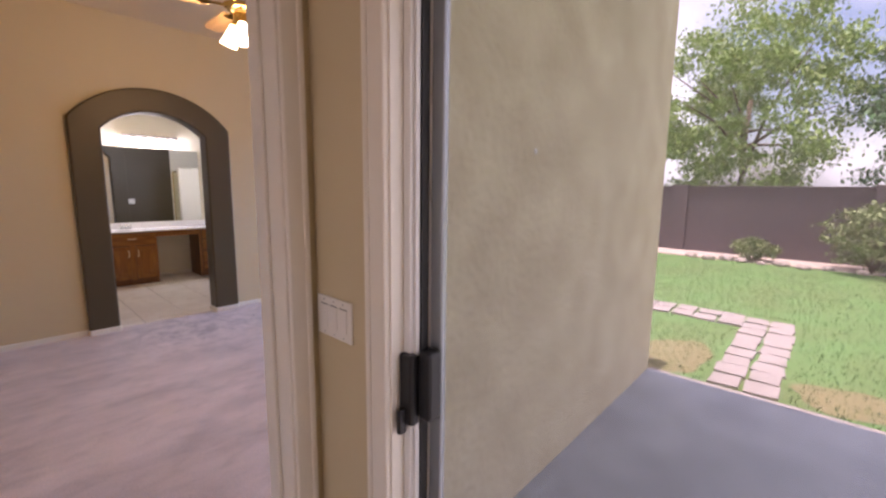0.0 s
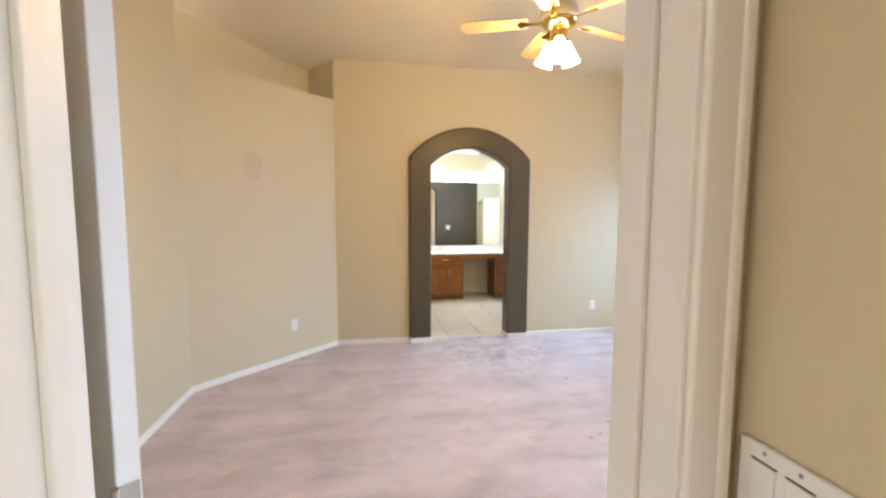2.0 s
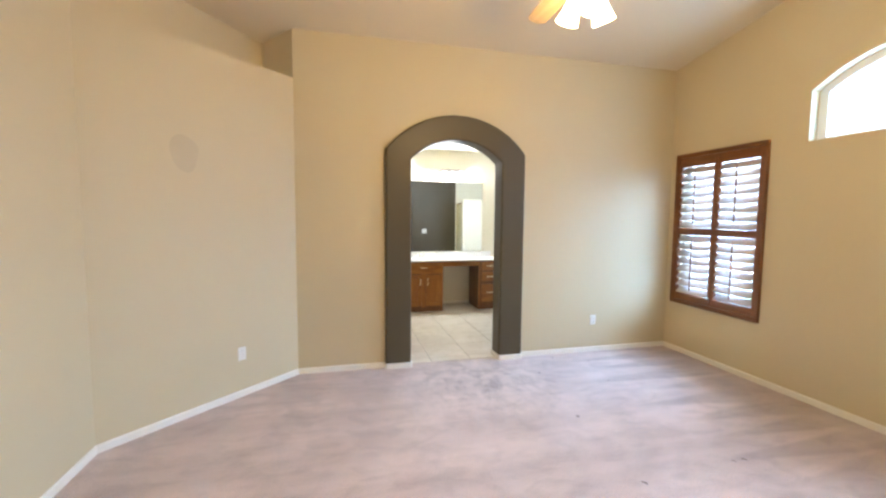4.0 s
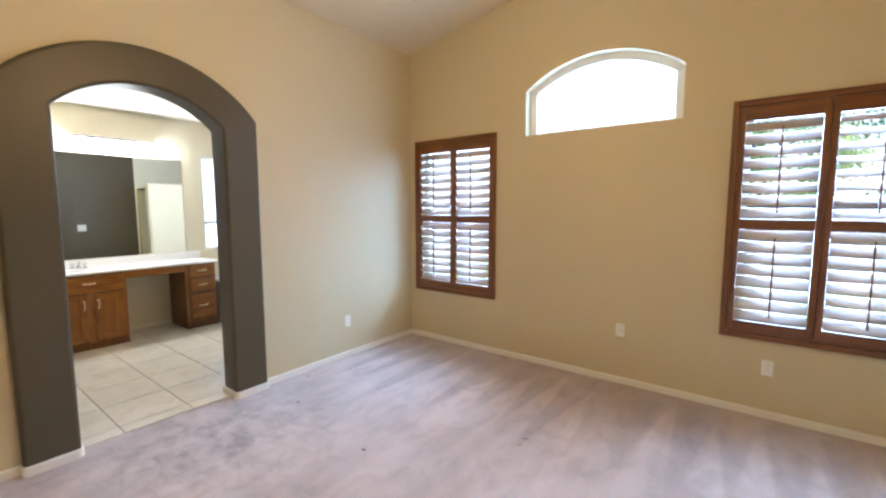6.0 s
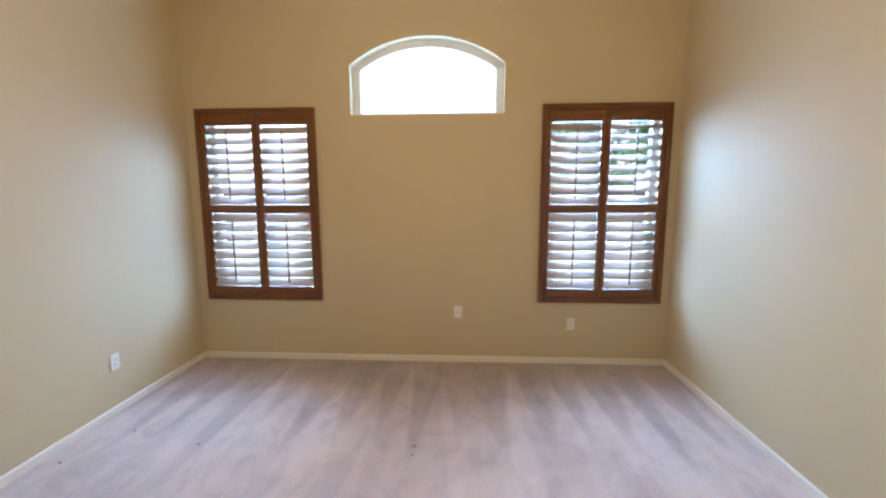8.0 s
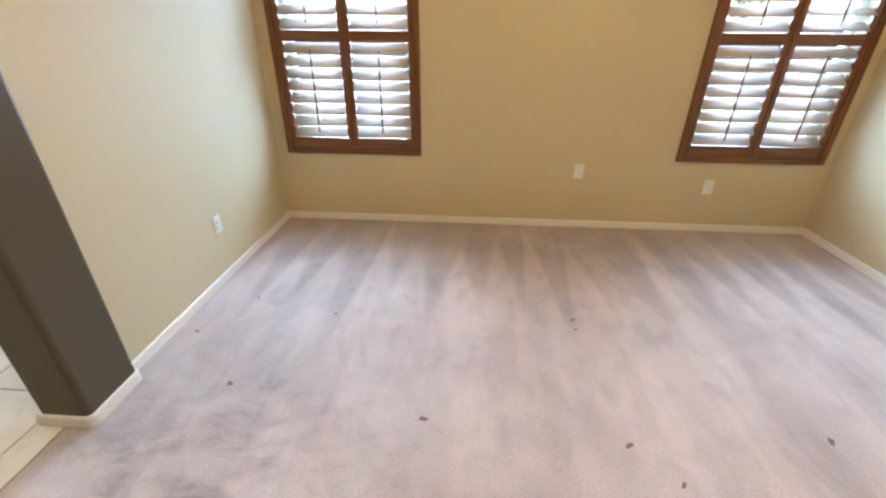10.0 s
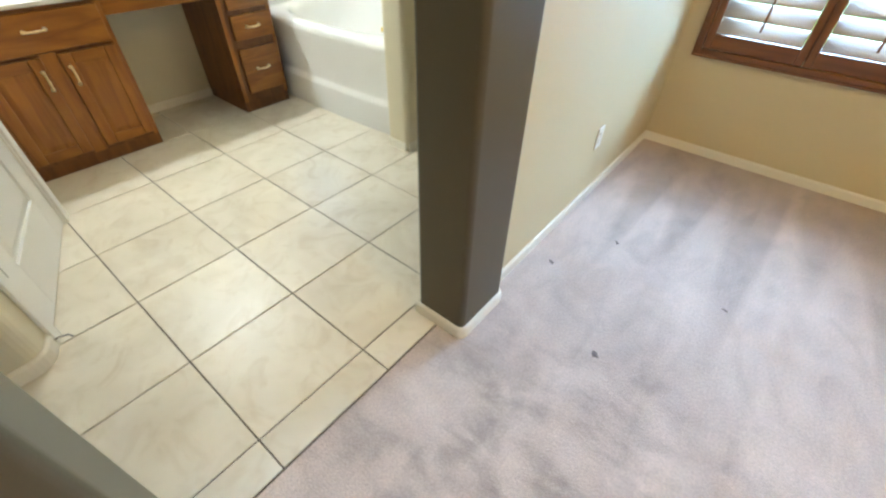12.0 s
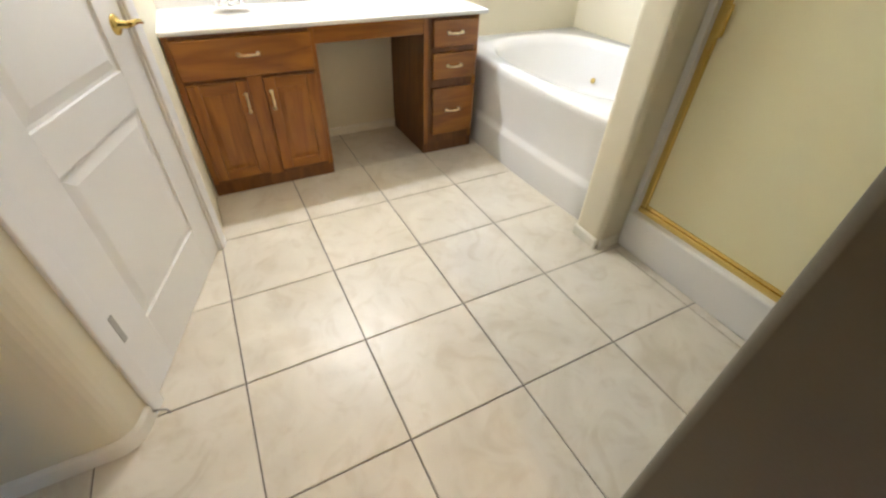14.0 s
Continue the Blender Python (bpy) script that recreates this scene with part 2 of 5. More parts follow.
MARBLE = mat("cultured_marble", (0.80, 0.79, 0.77), 0.18, 0.04, 3, 20, 0.0)
TUB = mat("white_acrylic", (0.82, 0.81, 0.80), 0.12, 0.02, 2, 20, 0.0)
TILE = tile_material()
GROUT = mat("grout", (0.16, 0.135, 0.11), 0.9, 0.2, 6, 80, 0.3)
HANDLE = mat("pale_brass", (0.95, 0.78, 0.50), 0.28, 0.04, 6, 60, 0.0, 0.9)
BRASS = mat("polished_brass", (0.74, 0.55, 0.20), 0.16, 0.04, 6, 60, 0.0, 1.0)
CHROME = mat("chrome", (0.82, 0.82, 0.84), 0.08, 0.02, 6, 60, 0.0, 1.0)
STEEL = mat("satin_hinge_steel", (0.42, 0.41, 0.40), 0.38, 0.1, 20, 120, 0.05, 1.0)
BLACK = mat("black_handle", (0.012, 0.012, 0.013), 0.4, 0.1, 6, 60, 0.02)
ALU = mat("grey_aluminium", (0.34, 0.37, 0.39), 0.4, 0.06, 6, 60, 0.02, 0.5)
STUCCO = mat("stucco", (0.84, 0.73, 0.49), 0.9, 0.06, 3.0, 22, 1.0, depth=0.012, other=(0.60, 0.48, 0.30))
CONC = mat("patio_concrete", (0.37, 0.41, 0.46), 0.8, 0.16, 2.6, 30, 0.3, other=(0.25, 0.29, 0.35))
BLOCK = mat("fence_block", (0.105, 0.078, 0.082), 0.9, 0.10, 2.0, 30, 0.5)
LAWN = mat("lawn", (0.075, 0.19, 0.05), 0.9, 0.25, 1.2, 60, 0.8, other=(0.15, 0.20, 0.06))
BLADE = mat("grass_blade", (0.075, 0.20, 0.05), 0.6, 0.25, 1.2, 30, 0.0)
PAVER = mat("flagstone", (0.33, 0.285, 0.265), 0.85, 0.15, 3.0, 30, 0.5)
DRY = mat("dry_grass", (0.21, 0.17, 0.085), 0.95, 0.25, 6.0, 60, 0.8, other=(0.20, 0.20, 0.08))
GRAVEL = mat("gravel", (0.50, 0.40, 0.34), 0.95, 0.2, 5.0, 60, 0.8, depth=0.02)
BARK = mat("bark", (0.14, 0.10, 0.07), 0.9, 0.25, 6, 40, 0.8)
LEAF = mat("leaf", (0.24, 0.36, 0.09), 0.55, 0.3, 1.5, 20, 0.0)
LEAF2 = mat("leaf_deep", (0.09, 0.20, 0.075), 0.55, 0.3, 1.5, 20, 0.0)
BUSH = mat("bush_leaf", (0.17, 0.22, 0.08), 0.6, 0.3, 3, 20, 0.0)
ROCK = mat("rock", (0.40, 0.33, 0.29), 0.9, 0.2, 4, 30, 0.6)
BLADEW = wood("pale_fan_blade", (0.50, 0.36, 0.20), (0.66, 0.50, 0.30), 0, 0.4, 20)
FANW = mat("fan_cream_enamel", (0.74, 0.66, 0.52), 0.3, 0.03, 4, 40, 0.0)
SHADE = glow("lit_fan_glass", (1.0, 0.80, 0.50), 5.0)
BULB = glow("lit_vanity_bulb", (1.0, 0.97, 0.92), 6.0)
PANE = clear("window_glass", (0.97, 0.98, 0.98), 0.8)


def milk_material():
    """Bright obscure window glass, whitened by the lamp behind it to pass for blown-out sky."""
    m = bpy.data.materials.new("blown_sky_glass")
    m.use_nodes = True
    n, l = m.node_tree.nodes, m.node_tree.links
    n.remove(n["Principled BSDF"])
    a, b, x = n.new("ShaderNodeBsdfTranslucent"), n.new("ShaderNodeBsdfTransparent"), n.new("ShaderNodeMixShader")
    a.inputs[0].default_value = (0.95, 0.96, 0.97, 1)
    x.inputs[0].default_value = 0.12
    l.new(a.outputs[0], x.inputs[1])
    l.new(b.outputs[0], x.inputs[2])
    l.new(x.outputs[0], n["Material Output"].inputs[0])
    return m


MILK = milk_material()
MESH = clear("insect_screen", (1, 1, 1), 0.0, 0.3, 0.24, (0.36, 0.37, 0.38))
FROST = clear("obscure_shower_glass", (0.90, 0.90, 0.72), 0.9, 0.28, 0.86, (0.96, 0.89, 0.58))
SURROUND = mat("shower_surround", (0.84, 0.80, 0.66), 0.3, 0.03, 2, 30, 0.02)
DENT = mat("carpet_dent_pile", (0.20, 0.16, 0.155), 0.95, 0.2, 20, 120, 0.4)
STAIN = mat("smudged_wall_paint", (0.557, 0.468, 0.303), 0.65, 0.05, 6.0, 130, 0.10, depth=0.002)
CARPET = carpet_material()
mirror = bpy.data.materials.new("mirror")
mirror.use_nodes = True
mp_ = mirror.node_tree.nodes["Principled BSDF"]
mp_.inputs["Base Color"].default_value, mp_.inputs["Metallic"].default_value, mp_.inputs["Roughness"].default_value = (0.86, 0.89, 0.88, 1), 1.0, 0.01

# ---- mesh helpers ----


def link(name, bm, material, parent=None, label=""):
    me = bpy.data.meshes.new(name)
    bmesh.ops.recalc_face_normals(bm, faces=bm.faces[:])
    bm.to_mesh(me)
    bm.free()
    me.materials.append(material)
    ob = new(name, me)
    if parent is not None:
        ob.parent = parent
    if label:
        ob["label"] = label
    return ob


part = link


def thing(name, at, label, category, group="", kind="", m=None):
    ob = new(name)
    ob.matrix_world = m if m is not None else pose(*at)
    return tagged(ob, label, category, group, kind)


def box(x0, x1, y0, y1, z0, z1, bevel=0.0, bm=None, seg=2):
    tmp = bmesh.new()
    bmesh.ops.create_cube(tmp, size=1.0)
    bmesh.ops.transform(tmp, matrix=Matrix.LocRotScale(((x0 + x1) / 2, (y0 + y1) / 2, (z0 + z1) / 2), None, (x1 - x0, y1 - y0, z1 - z0)), verts=tmp.verts)
    if bevel:
        bmesh.ops.bevel(tmp, geom=tmp.edges[:], offset=bevel, segments=seg, profile=0.5, affect="EDGES")
    if bm is None:
        return tmp
    return join(bm, tmp)


def join(bm, tmp, m=None):
    if m is not None:
        bmesh.ops.transform(tmp, matrix=m, verts=tmp.verts)
    me = bpy.data.meshes.new("tmp")
    tmp.to_mesh(me)
    tmp.free()
    bm.from_mesh(me)
    bpy.data.meshes.remove(me)
    return bm


def prism(points, depth, bm=None):
    """Outline in 3D, pushed along the vector depth."""
    bm = bm or bmesh.new()
    a = [bm.verts.new(p) for p in points]
    b = [bm.verts.new(Vector(p) + Vector(depth)) for p in points]
    bm.faces.new(a)
    bm.faces.new(b[::-1])
    for i in range(len(a)):
        j = (i + 1) % len(a)
        bm.faces.new((a[j], a[i], b[i], b[j]))
    bm.normal_update()
    bmesh.ops.triangulate(bm, faces=[f for f in bm.faces if len(f.verts) > 4], ngon_method="EAR_CLIP")
    return bm


def lathe(profile, seg=20, bm=None, m=None):
    """Profile of (radius, z) turned round the z axis."""
    tmp = bmesh.new()
    rings = []
    for r, z in profile:
        rings.append([tmp.verts.new((r * math.cos(2 * math.pi * k / seg), r * math.sin(2 * math.pi * k / seg), z)) for k in range(seg)])
    for a, b in zip(rings, rings[1:]):
        for k in range(seg):
            tmp.faces.new((a[k], a[(k + 1) % seg], b[(k + 1) % seg], b[k]))
    for ring in (rings[0], rings[-1]):
        tmp.faces.new(ring)
    for f in tmp.faces:
        f.smooth = True
    if bm is None:
        bm = bmesh.new()
    return join(bm, tmp, m)


def tube(path, radius, seg=8, bm=None):
    """A round bar along points."""
    bm = bm or bmesh.new()
    pts = [Vector(p) for p in path]
    rad = radius if isinstance(radius, (list, tuple)) else [radius] * len(pts)
    rings = []
    for i, p in enumerate(pts):
        d = (pts[min(i + 1, len(pts) - 1)] - pts[max(i - 1, 0)]).normalized()
        q = d.to_track_quat("Z", "Y")
        rings.append([bm.verts.new(p + q @ Vector((rad[i] * math.cos(2 * math.pi * k / seg), rad[i] * math.sin(2 * math.pi * k / seg), 0))) for k in range(seg)])
    for a, b in zip(rings, rings[1:]):
        for k in range(seg):
            f = bm.faces.new((a[k], a[(k + 1) % seg], b[(k + 1) % seg], b[k]))
            f.smooth = True
    bm.faces.new(rings[0])
    bm.faces.new(rings[-1])
    return bm


def wall(name, bm, material, label, category="wall"):
    return tagged(link(name, bm, material), label, category, "", "structure")


def segment_arc(y0, y1, z0, rise, steps=24):
    """Points of a shallow arch from (y0, z0) over to (y1, z0)."""
    w, c = (y1 - y0) / 2, (y0 + y1) / 2
    r = (w * w + rise * rise) / (2 * rise)
    a = math.asin(w / r)
    return [(c + r * math.sin(-a + 2 * a * k / steps), z0 + rise - r + r * math.cos(-a + 2 * a * k / steps)) for k in range(steps + 1)]

# ---- structure: bedroom, x -5.68..-1.21, y -1.5..4.15 ----
W, E_, ED, N, S = -5.68, -1.208, -1.12, 4.15, -1.50
SLOPE = 0.165


def ceil_z(x):
    return 3.43 + SLOPE * (x - W)


TOP = 4.45
WINL, WINR = (-5.578, -4.456), (-2.408, -1.289)
WZ = (0.60, 2.39)
ARC = (-4.125, -2.742, 2.318, 2.75, 0.235)

floor_bed = tagged(link("floor", prism([(-5.73, -1.7, 0), (1.6, -1.7, 0), (1.6, 0.70, 0), (-1.06, 0.70, 0), (-1.06, 4.16, 0), (-5.73, 4.16, 0)], (0, 0, -0.12)), CARPET), "mauve-grey cut-pile carpet with trodden stains, brushed strokes and painted window-wall shade", "carpet", "", "structure")

# north wall with two windows and a shallow-arched light above
OUT = 0.16
bm = bmesh.new()
holes = [(WINL[0] + 0.07, WINL[1] - 0.07, WZ[0] + 0.07, WZ[1] - 0.07), (WINR[0] + 0.07, WINR[1] - 0.07, WZ[0] + 0.07, WZ[1] - 0.07)]
x0, x1 = W - 0.16, -1.085
z_sill, z_head = holes[0][2], holes[0][3]
box(x0, x1, N, N + OUT, -0.25, z_sill, 0, bm)
for a, b in ((x0, holes[0][0]), (holes[0][1], ARC[0]), (ARC[0], ARC[1]), (ARC[1], holes[1][0]), (holes[1][1], x1)):
    box(a, b, N, N + OUT, z_sill, ARC[2] if a == ARC[0] else z_head, 0, bm)
box(x0, ARC[0], N, N + OUT, z_head, TOP, 0, bm)
box(ARC[1], x1, N, N + OUT, z_head, TOP, 0, bm)
arc = segment_arc(ARC[0], ARC[1], ARC[3], ARC[4])
prism([(a, N, z) for a, z in arc] + [(ARC[1], N, TOP), (ARC[0], N, TOP)], (0, OUT, 0), bm)
wall("wall_north", bm, PAINT, "tan painted wall with two shuttered windows and an arched light")

# west wall with the arched opening to the bathroom
AY, AZ = (0.862, 1.868), 2.222
BY, BZ = (0.59, 2.15), 2.318
inner = segment_arc(AY[0], AY[1], AZ, 0.22)
rough_in = segment_arc(AY[0] - 0.03, AY[1] + 0.03, AZ, 0.25)
outer = segment_arc(BY[0], BY[1], BZ, 0.385)
BACK = -5.83
bm = bmesh.new()
box(BACK, W, -0.30, AY[0] - 0.03, -0.1, AZ, 0, bm)
box(BACK, W, AY[1] + 0.03, N, -0.1, AZ, 0, bm)
prism([(W, -0.30, AZ)] + [(W, y, z) for y, z in rough_in] + [(W, N, AZ), (W, N, TOP), (W, -0.30, TOP)], (BACK - W, 0, 0), bm)
wall("wall_west", bm, PAINT, "tan painted wall with an arched opening")
# dark painted surround: proud of the wall in the bedroom, lining the opening through to the bathroom
bm = bmesh.new()
rims = ([(BY[0], 0.0)] + outer + [(BY[1], 0.0)], [(AY[0], 0.0)] + inner + [(AY[1], 0.0)])
fo, fi, bi, bo = [[bm.verts.new((x, y, z)) for y, z in rim] for x, rim in ((W + 0.065, rims[0]), (W + 0.065, rims[1]), (BACK - 0.014, rims[1]), (BACK - 0.014, rims[0]))]
for p_, q_ in ((fo, fi), (fi, bi), (bi, bo), (bo, fo)):
    for k in range(len(p_) - 1):
        bm.faces.new((p_[k], p_[k + 1], q_[k + 1], q_[k])).smooth = True
bm.faces.new((fo[0], fi[0], bi[0], bo[0]))
bm.faces.new((fo[-1], bo[-1], bi[-1], fi[-1]))
surround = wall("trim_arch", bm, DARK, "dark olive painted arch surround standing proud of the wall", "arch trim")
bev = surround.modifiers.new("bevel", "BEVEL")
bev.width, bev.segments, bev.limit_method, bev.angle_limit = 0.024, 5, "ANGLE", radians(50)
bev.use_clamp_overlap, bev.harden_normals = False, True
# bathroom face of the same wall
bm = bmesh.new()
box(BACK - 0.012, BACK, -0.2, AY[0] - 0.03, 0, AZ, 0, bm)
box(BACK - 0.012, BACK, AY[1] + 0.03, 3.0, 0, AZ, 0, bm)
prism([(BACK, -0.2, AZ)] + [(BACK, y, z) for y, z in rough_in] + [(BACK, 3.0, AZ), (BACK, 3.0, 2.83), (BACK, -0.2, 2.83)], (-0.012, 0, 0), bm)
wall("wall_bath_east", bm, DARK, "dark olive painted bathroom wall round the arch")

# diagonal wall with plant ledge, south wall
A, B = Vector((W, -0.30, 0)), Vector((-4.48, -1.50, 0))
nrm = Vector((-0.7071, -0.7071, 0))
bm = prism([A, B, B + nrm * 0.48, A + nrm * 0.48], (0, 0, 2.964))
wall("wall_southwest", bm, PAINT, "tan diagonal wall topped by a deep plant ledge")
C, D = A + nrm * 0.46, B + nrm * 0.46
bm = prism([C, D + Vector((0.5, -0.5, 0)), D + Vector((0.5, -0.5, 0)) + nrm * 0.1, C + nrm * 0.1], (0, 0, TOP))
wall("wall_niche_back", bm, PAINT, "tan back wall of the plant ledge niche")
bm = prism([A + Vector((0, 0, 2.96)), C + Vector((0, 0, 2.96)), C + Vector((-0.2, 0.1, 2.96)), A + Vector((-0.15, 0.0, 2.96))], (0, 0, 1.4))
wall("wall_niche_side", bm, PAINT, "tan side wall of the plant ledge niche")
wall("wall_south", box(-4.48, ED, S - 0.15, S, -0.1, TOP), PAINT, "tan painted plain wall")

# east wall: door opening y -0.345..0.52; stucco beyond the patio door
HX, DY = -0.965, (-0.305, 0.535)
bm = bmesh.new()
box(ED, HX, S - 0.15, DY[0], -0.1, TOP, 0, bm)
box(ED, HX, DY[1], 0.73, -0.1, TOP, 0, bm)
box(ED, HX, DY[0], DY[1], 2.17, TOP, 0, bm)
box(E_, -1.08, 0.60, N, -0.1, TOP, 0, bm)
wall("wall_east", bm, PAINT, "tan painted wall with the bedroom doorway")
bm = box(-1.083, -1.055, 0.735, N + OUT, -0.14, TOP)
wall("facade_side", bm, STUCCO, "rough tan stucco wall beside the patio", "stucco wall")
wall("facade_north", box(W - 0.16, WINL[0] + 0.07, N + OUT + 0.001, N + OUT + 0.02, -0.25, TOP), STUCCO, "tan stucco outer face", "stucco wall")

# hall that the walk starts in
wall("wall_hall_north", box(HX, -0.64, 0.61, 0.74, 0.0, 2.9), PAINT, "tan wall strip between two doorways")
bm = box(-0.64, 1.6, 0.61, 0.74, 2.10, 2.9)
box(1.20, 1.6, 0.61, 0.74, 0.0, 2.10, 0, bm)
wall("wall_hall_head", bm, PAINT, "tan wall over the patio door")
wall("wall_hall_east", box(1.6, 1.7, -1.7, 0.74, 0, 2.9), PAINT, "tan plain hall wall")
# south wall, out of view, with a gap for the added window
bm = box(HX, 1.7, -1.7, -1.6, 0, 0.75)
box(HX, 1.7, -1.7, -1.6, 2.15, 2.9, 0, bm)
box(HX, -0.40, -1.7, -1.6, 0.75, 2.15, 0, bm)
box(1.0, 1.7, -1.7, -1.6, 0.75, 2.15, 0, bm)
wall("wall_hall_south", bm, PAINT, "unseen tan hall wall opened for an added window")
tagged(link("ceiling_hall", box(HX, 1.7, -1.7, 0.74, 2.8, 2.9), CEIL), "off-white flat ceiling", "ceiling", "", "structure")

# sloping ceiling
bm = prism([(-6.6, -2.2, ceil_z(-6.6)), (-1.10, -2.2, ceil_z(-1.10)), (-1.10, -2.2, ceil_z(-1.10) + 0.12), (-6.6, -2.2, ceil_z(-6.6) + 0.12)], (0, 6.36, 0))
tagged(link("ceiling", bm, CEILBED), "pale tan sloping textured ceiling", "ceiling", "", "structure")
# never in view; height and reach set so its shadow ends at the slab edge
wall("patio_cover", box(-1.05, 2.6, 0.74, 3.92, 4.28, 4.43), CEIL, "unseen patio cover placed to shade the slab", "patio roof")
wall("house_mass", box(-0.96, 9.0, -3.5, 0.735, 2.91, 4.45), STUCCO, "tan stucco house block above the hall", "house wall")
wall("house_side", box(1.71, 9.0, -3.5, 0.735, -0.2, 2.91), STUCCO, "tan stucco house block beside the patio door", "house wall")

# ---- bathroom shell ----
BW, BN, BCEIL = -8.70, 4.15, 2.82
wall("wall_bath_west", box(BW - 0.12, BW, -0.3, 2.98, -0.05, 2.95), CREAM, "cream painted wall behind the vanity")
bm = box(BW - 0.12, BW, 2.98, 3.72, -0.05, 0.98)
box(BW - 0.12, BW, 2.98, 3.72, 2.36, 2.95, 0, bm)
box(BW - 0.12, BW, 3.72, BN + 0.1, -0.05, 2.95, 0, bm)
wall("wall_bath_window", bm, CREAM, "cream wall with the bath window")
wall("wall_bath_north", box(BW - 0.12, BACK - 0.013, BN, BN + 0.1, -0.05, 2.95), CREAM, "cream plain wall beyond bath and shower")
tagged(link("ceiling_bath", box(BW - 0.12, BACK, -0.32, BN + 0.1, BCEIL, 2.95), CEIL), "off-white flat bathroom ceiling", "ceiling", "", "structure")
wall("wall_bath_south", box(-6.85, BACK, -0.32, -0.2, 0, 2.95), CREAM, "cream plain wall closing the passage")

# closet block with its angled door
P0, P1 = Vector((-6.70, 0.79, 0)), Vector((-7.69, 1.13, 0))
dirv = (P1 - P0).normalized()
inn = Vector((-dirv.y, dirv.x, 0))
if inn.y > 0:
    inn = -inn
e0 = P0 + dirv * 0.155


def nosed(r, steps=6):
    """The plan of the rounded corner at P0, from the passage face to the door's face."""
    a, b = P0 + Vector((0, -r, 0)), P0 + dirv * r
    return [a * (1 - t) ** 2 + P0 * 2 * t * (1 - t) + b * t * t for t in [q / steps for q in range(steps + 1)]]


bm = prism([Vector((-6.70, -0.2, 0))] + nosed(0.06) + [e0, e0 + inn * 0.12, Vector((-6.80, 0.70, 0)), Vector((-6.80, -0.2, 0))], (0, 0, BCEIL))
wall("wall_closet_corner", bm, CREAM, "cream rounded wall corner beside the white door")
e1 = P0 + dirv * 1.0
bm = prism([e1, P1, P1 + Vector((-0.03, 0.01, 0)), Vector((BW, 1.14, 0)), Vector((BW, 1.02, 0)), e1 + inn * 0.12], (0, 0, BCEIL))
wall("wall_vanity_side", bm, CREAM, "cream wall beside the vanity")
bm = prism([e0 + Vector((0, 0, 2.06)), e1 + Vector((0, 0, 2.06)), e1 + inn * 0.12 + Vector((0, 0, 2.06)), e0 + inn * 0.12 + Vector((0, 0, 2.06))], (0, 0, BCEIL - 2.06))
wall("wall_closet_head", bm, CREAM, "cream wall over the white door")
# divider between bath and shower
bm = box(-7.0, -6.82, 2.85, BN, 0, 2.02, 0.035, seg=4)
wall("wall_shower_divider", bm, CREAM, "cream round-cornered divider between bath and shower")

floor_bath = tagged(link("floor_bath", box(BW - 0.1, -5.732, -0.3, BN, -0.10, -0.006), GROUT), "dark grout bed of the bathroom floor", "tiled floor", "", "structure")


def baseboard(p, q, out, h=0.058, t=0.012, label="cream painted baseboard along the carpet"):
    """A round-topped strip from p to q on the floor, out: the side it stands on."""
    p, q, out = Vector((*p, 0)), Vector((*q, 0)), Vector((*out, 0)).normalized()
    prof = [(0, 0), (t, 0), (t, h - 0.012), (t * 0.75, h - 0.005), (t * 0.35, h), (0, h)]
    bm = prism([p + out * a + Vector((0, 0, b)) for a, b in prof], q - p)
    return tagged(link("baseboard", bm, TRIM), label, "baseboard", "", "structure")


baseboard((W, N), (E_, N), (0, -1))
baseboard((W, BY[1] + 0.002), (W, N - 0.014), (1, 0))
baseboard((W, -0.30), (W, BY[0] - 0.002), (1, 0))
baseboard((E_, 0.61), (E_, N - 0.014), (-1, 0))
baseboard((A.x, A.y), (B.x, B.y), (1, 1))
baseboard((B.x, S), (ED, S), (0, 1))


def wrapped_baseboard(yo, yi, ys, h=0.058, t=0.012, r=0.024):
    """One strip bent round a bullnosed jamb of the arch."""
    f = W + 0.065
    path = [(W + 0.014, yo, 0, -ys)]
    for k in range(6):
        c, s = math.cos(radians(90 - 18 * k)), math.sin(radians(90 - 18 * k))
        path.append((f - r + r * c, yo + ys * (r - r * s), c, -ys * s))
    for k in range(6):
        c, s = math.cos(radians(18 * k)), math.sin(radians(18 * k))
        path.append((f - r + r * c, yi - ys * (r - r * s), c, ys * s))
    path.append((BACK - 0.02, yi, 0, ys))
    prof = [(0, 0), (t, 0), (t, h - 0.012), (t * 0.75, h - 0.005), (t * 0.35, h), (0, h)]
    bm = bmesh.new()
    rows = [[bm.verts.new((x + a * nx, y + a * ny, b)) for a, b in prof] for x, y, nx, ny in path]
    for p, q in zip(rows, rows[1:]):
        for k in range(6):
            bm.faces.new((p[k], p[(k + 1) % 6], q[(k + 1) % 6], q[k]))
    bm.faces.new(rows[0])
    bm.faces.new(rows[-1][::-1])
    return tagged(link("baseboard", bm, TRIM), "cream painted baseboard wrapped round the arch jamb", "baseboard", "", "structure")


wrapped_baseboard(BY[0], AY[0], 1)
wrapped_baseboard(BY[1], AY[1], -1)
corner_path = [Vector((-6.70, -0.2, 0))] + nosed(0.06) + [P0 + dirv * 0.103]
bm = bmesh.new()
rows = []
for q, p in enumerate(corner_path):
    d = (corner_path[min(q + 1, len(corner_path) - 1)] - corner_path[max(q - 1, 0)]).normalized()
    rows.append([bm.verts.new(p + Vector((d.y, -d.x, 0)) * a + Vector((0, 0, b))) for a, b in ((0, 0), (0.013, 0), (0.013, 0.056), (0.009, 0.063), (0.004, 0.068), (0, 0.068))])
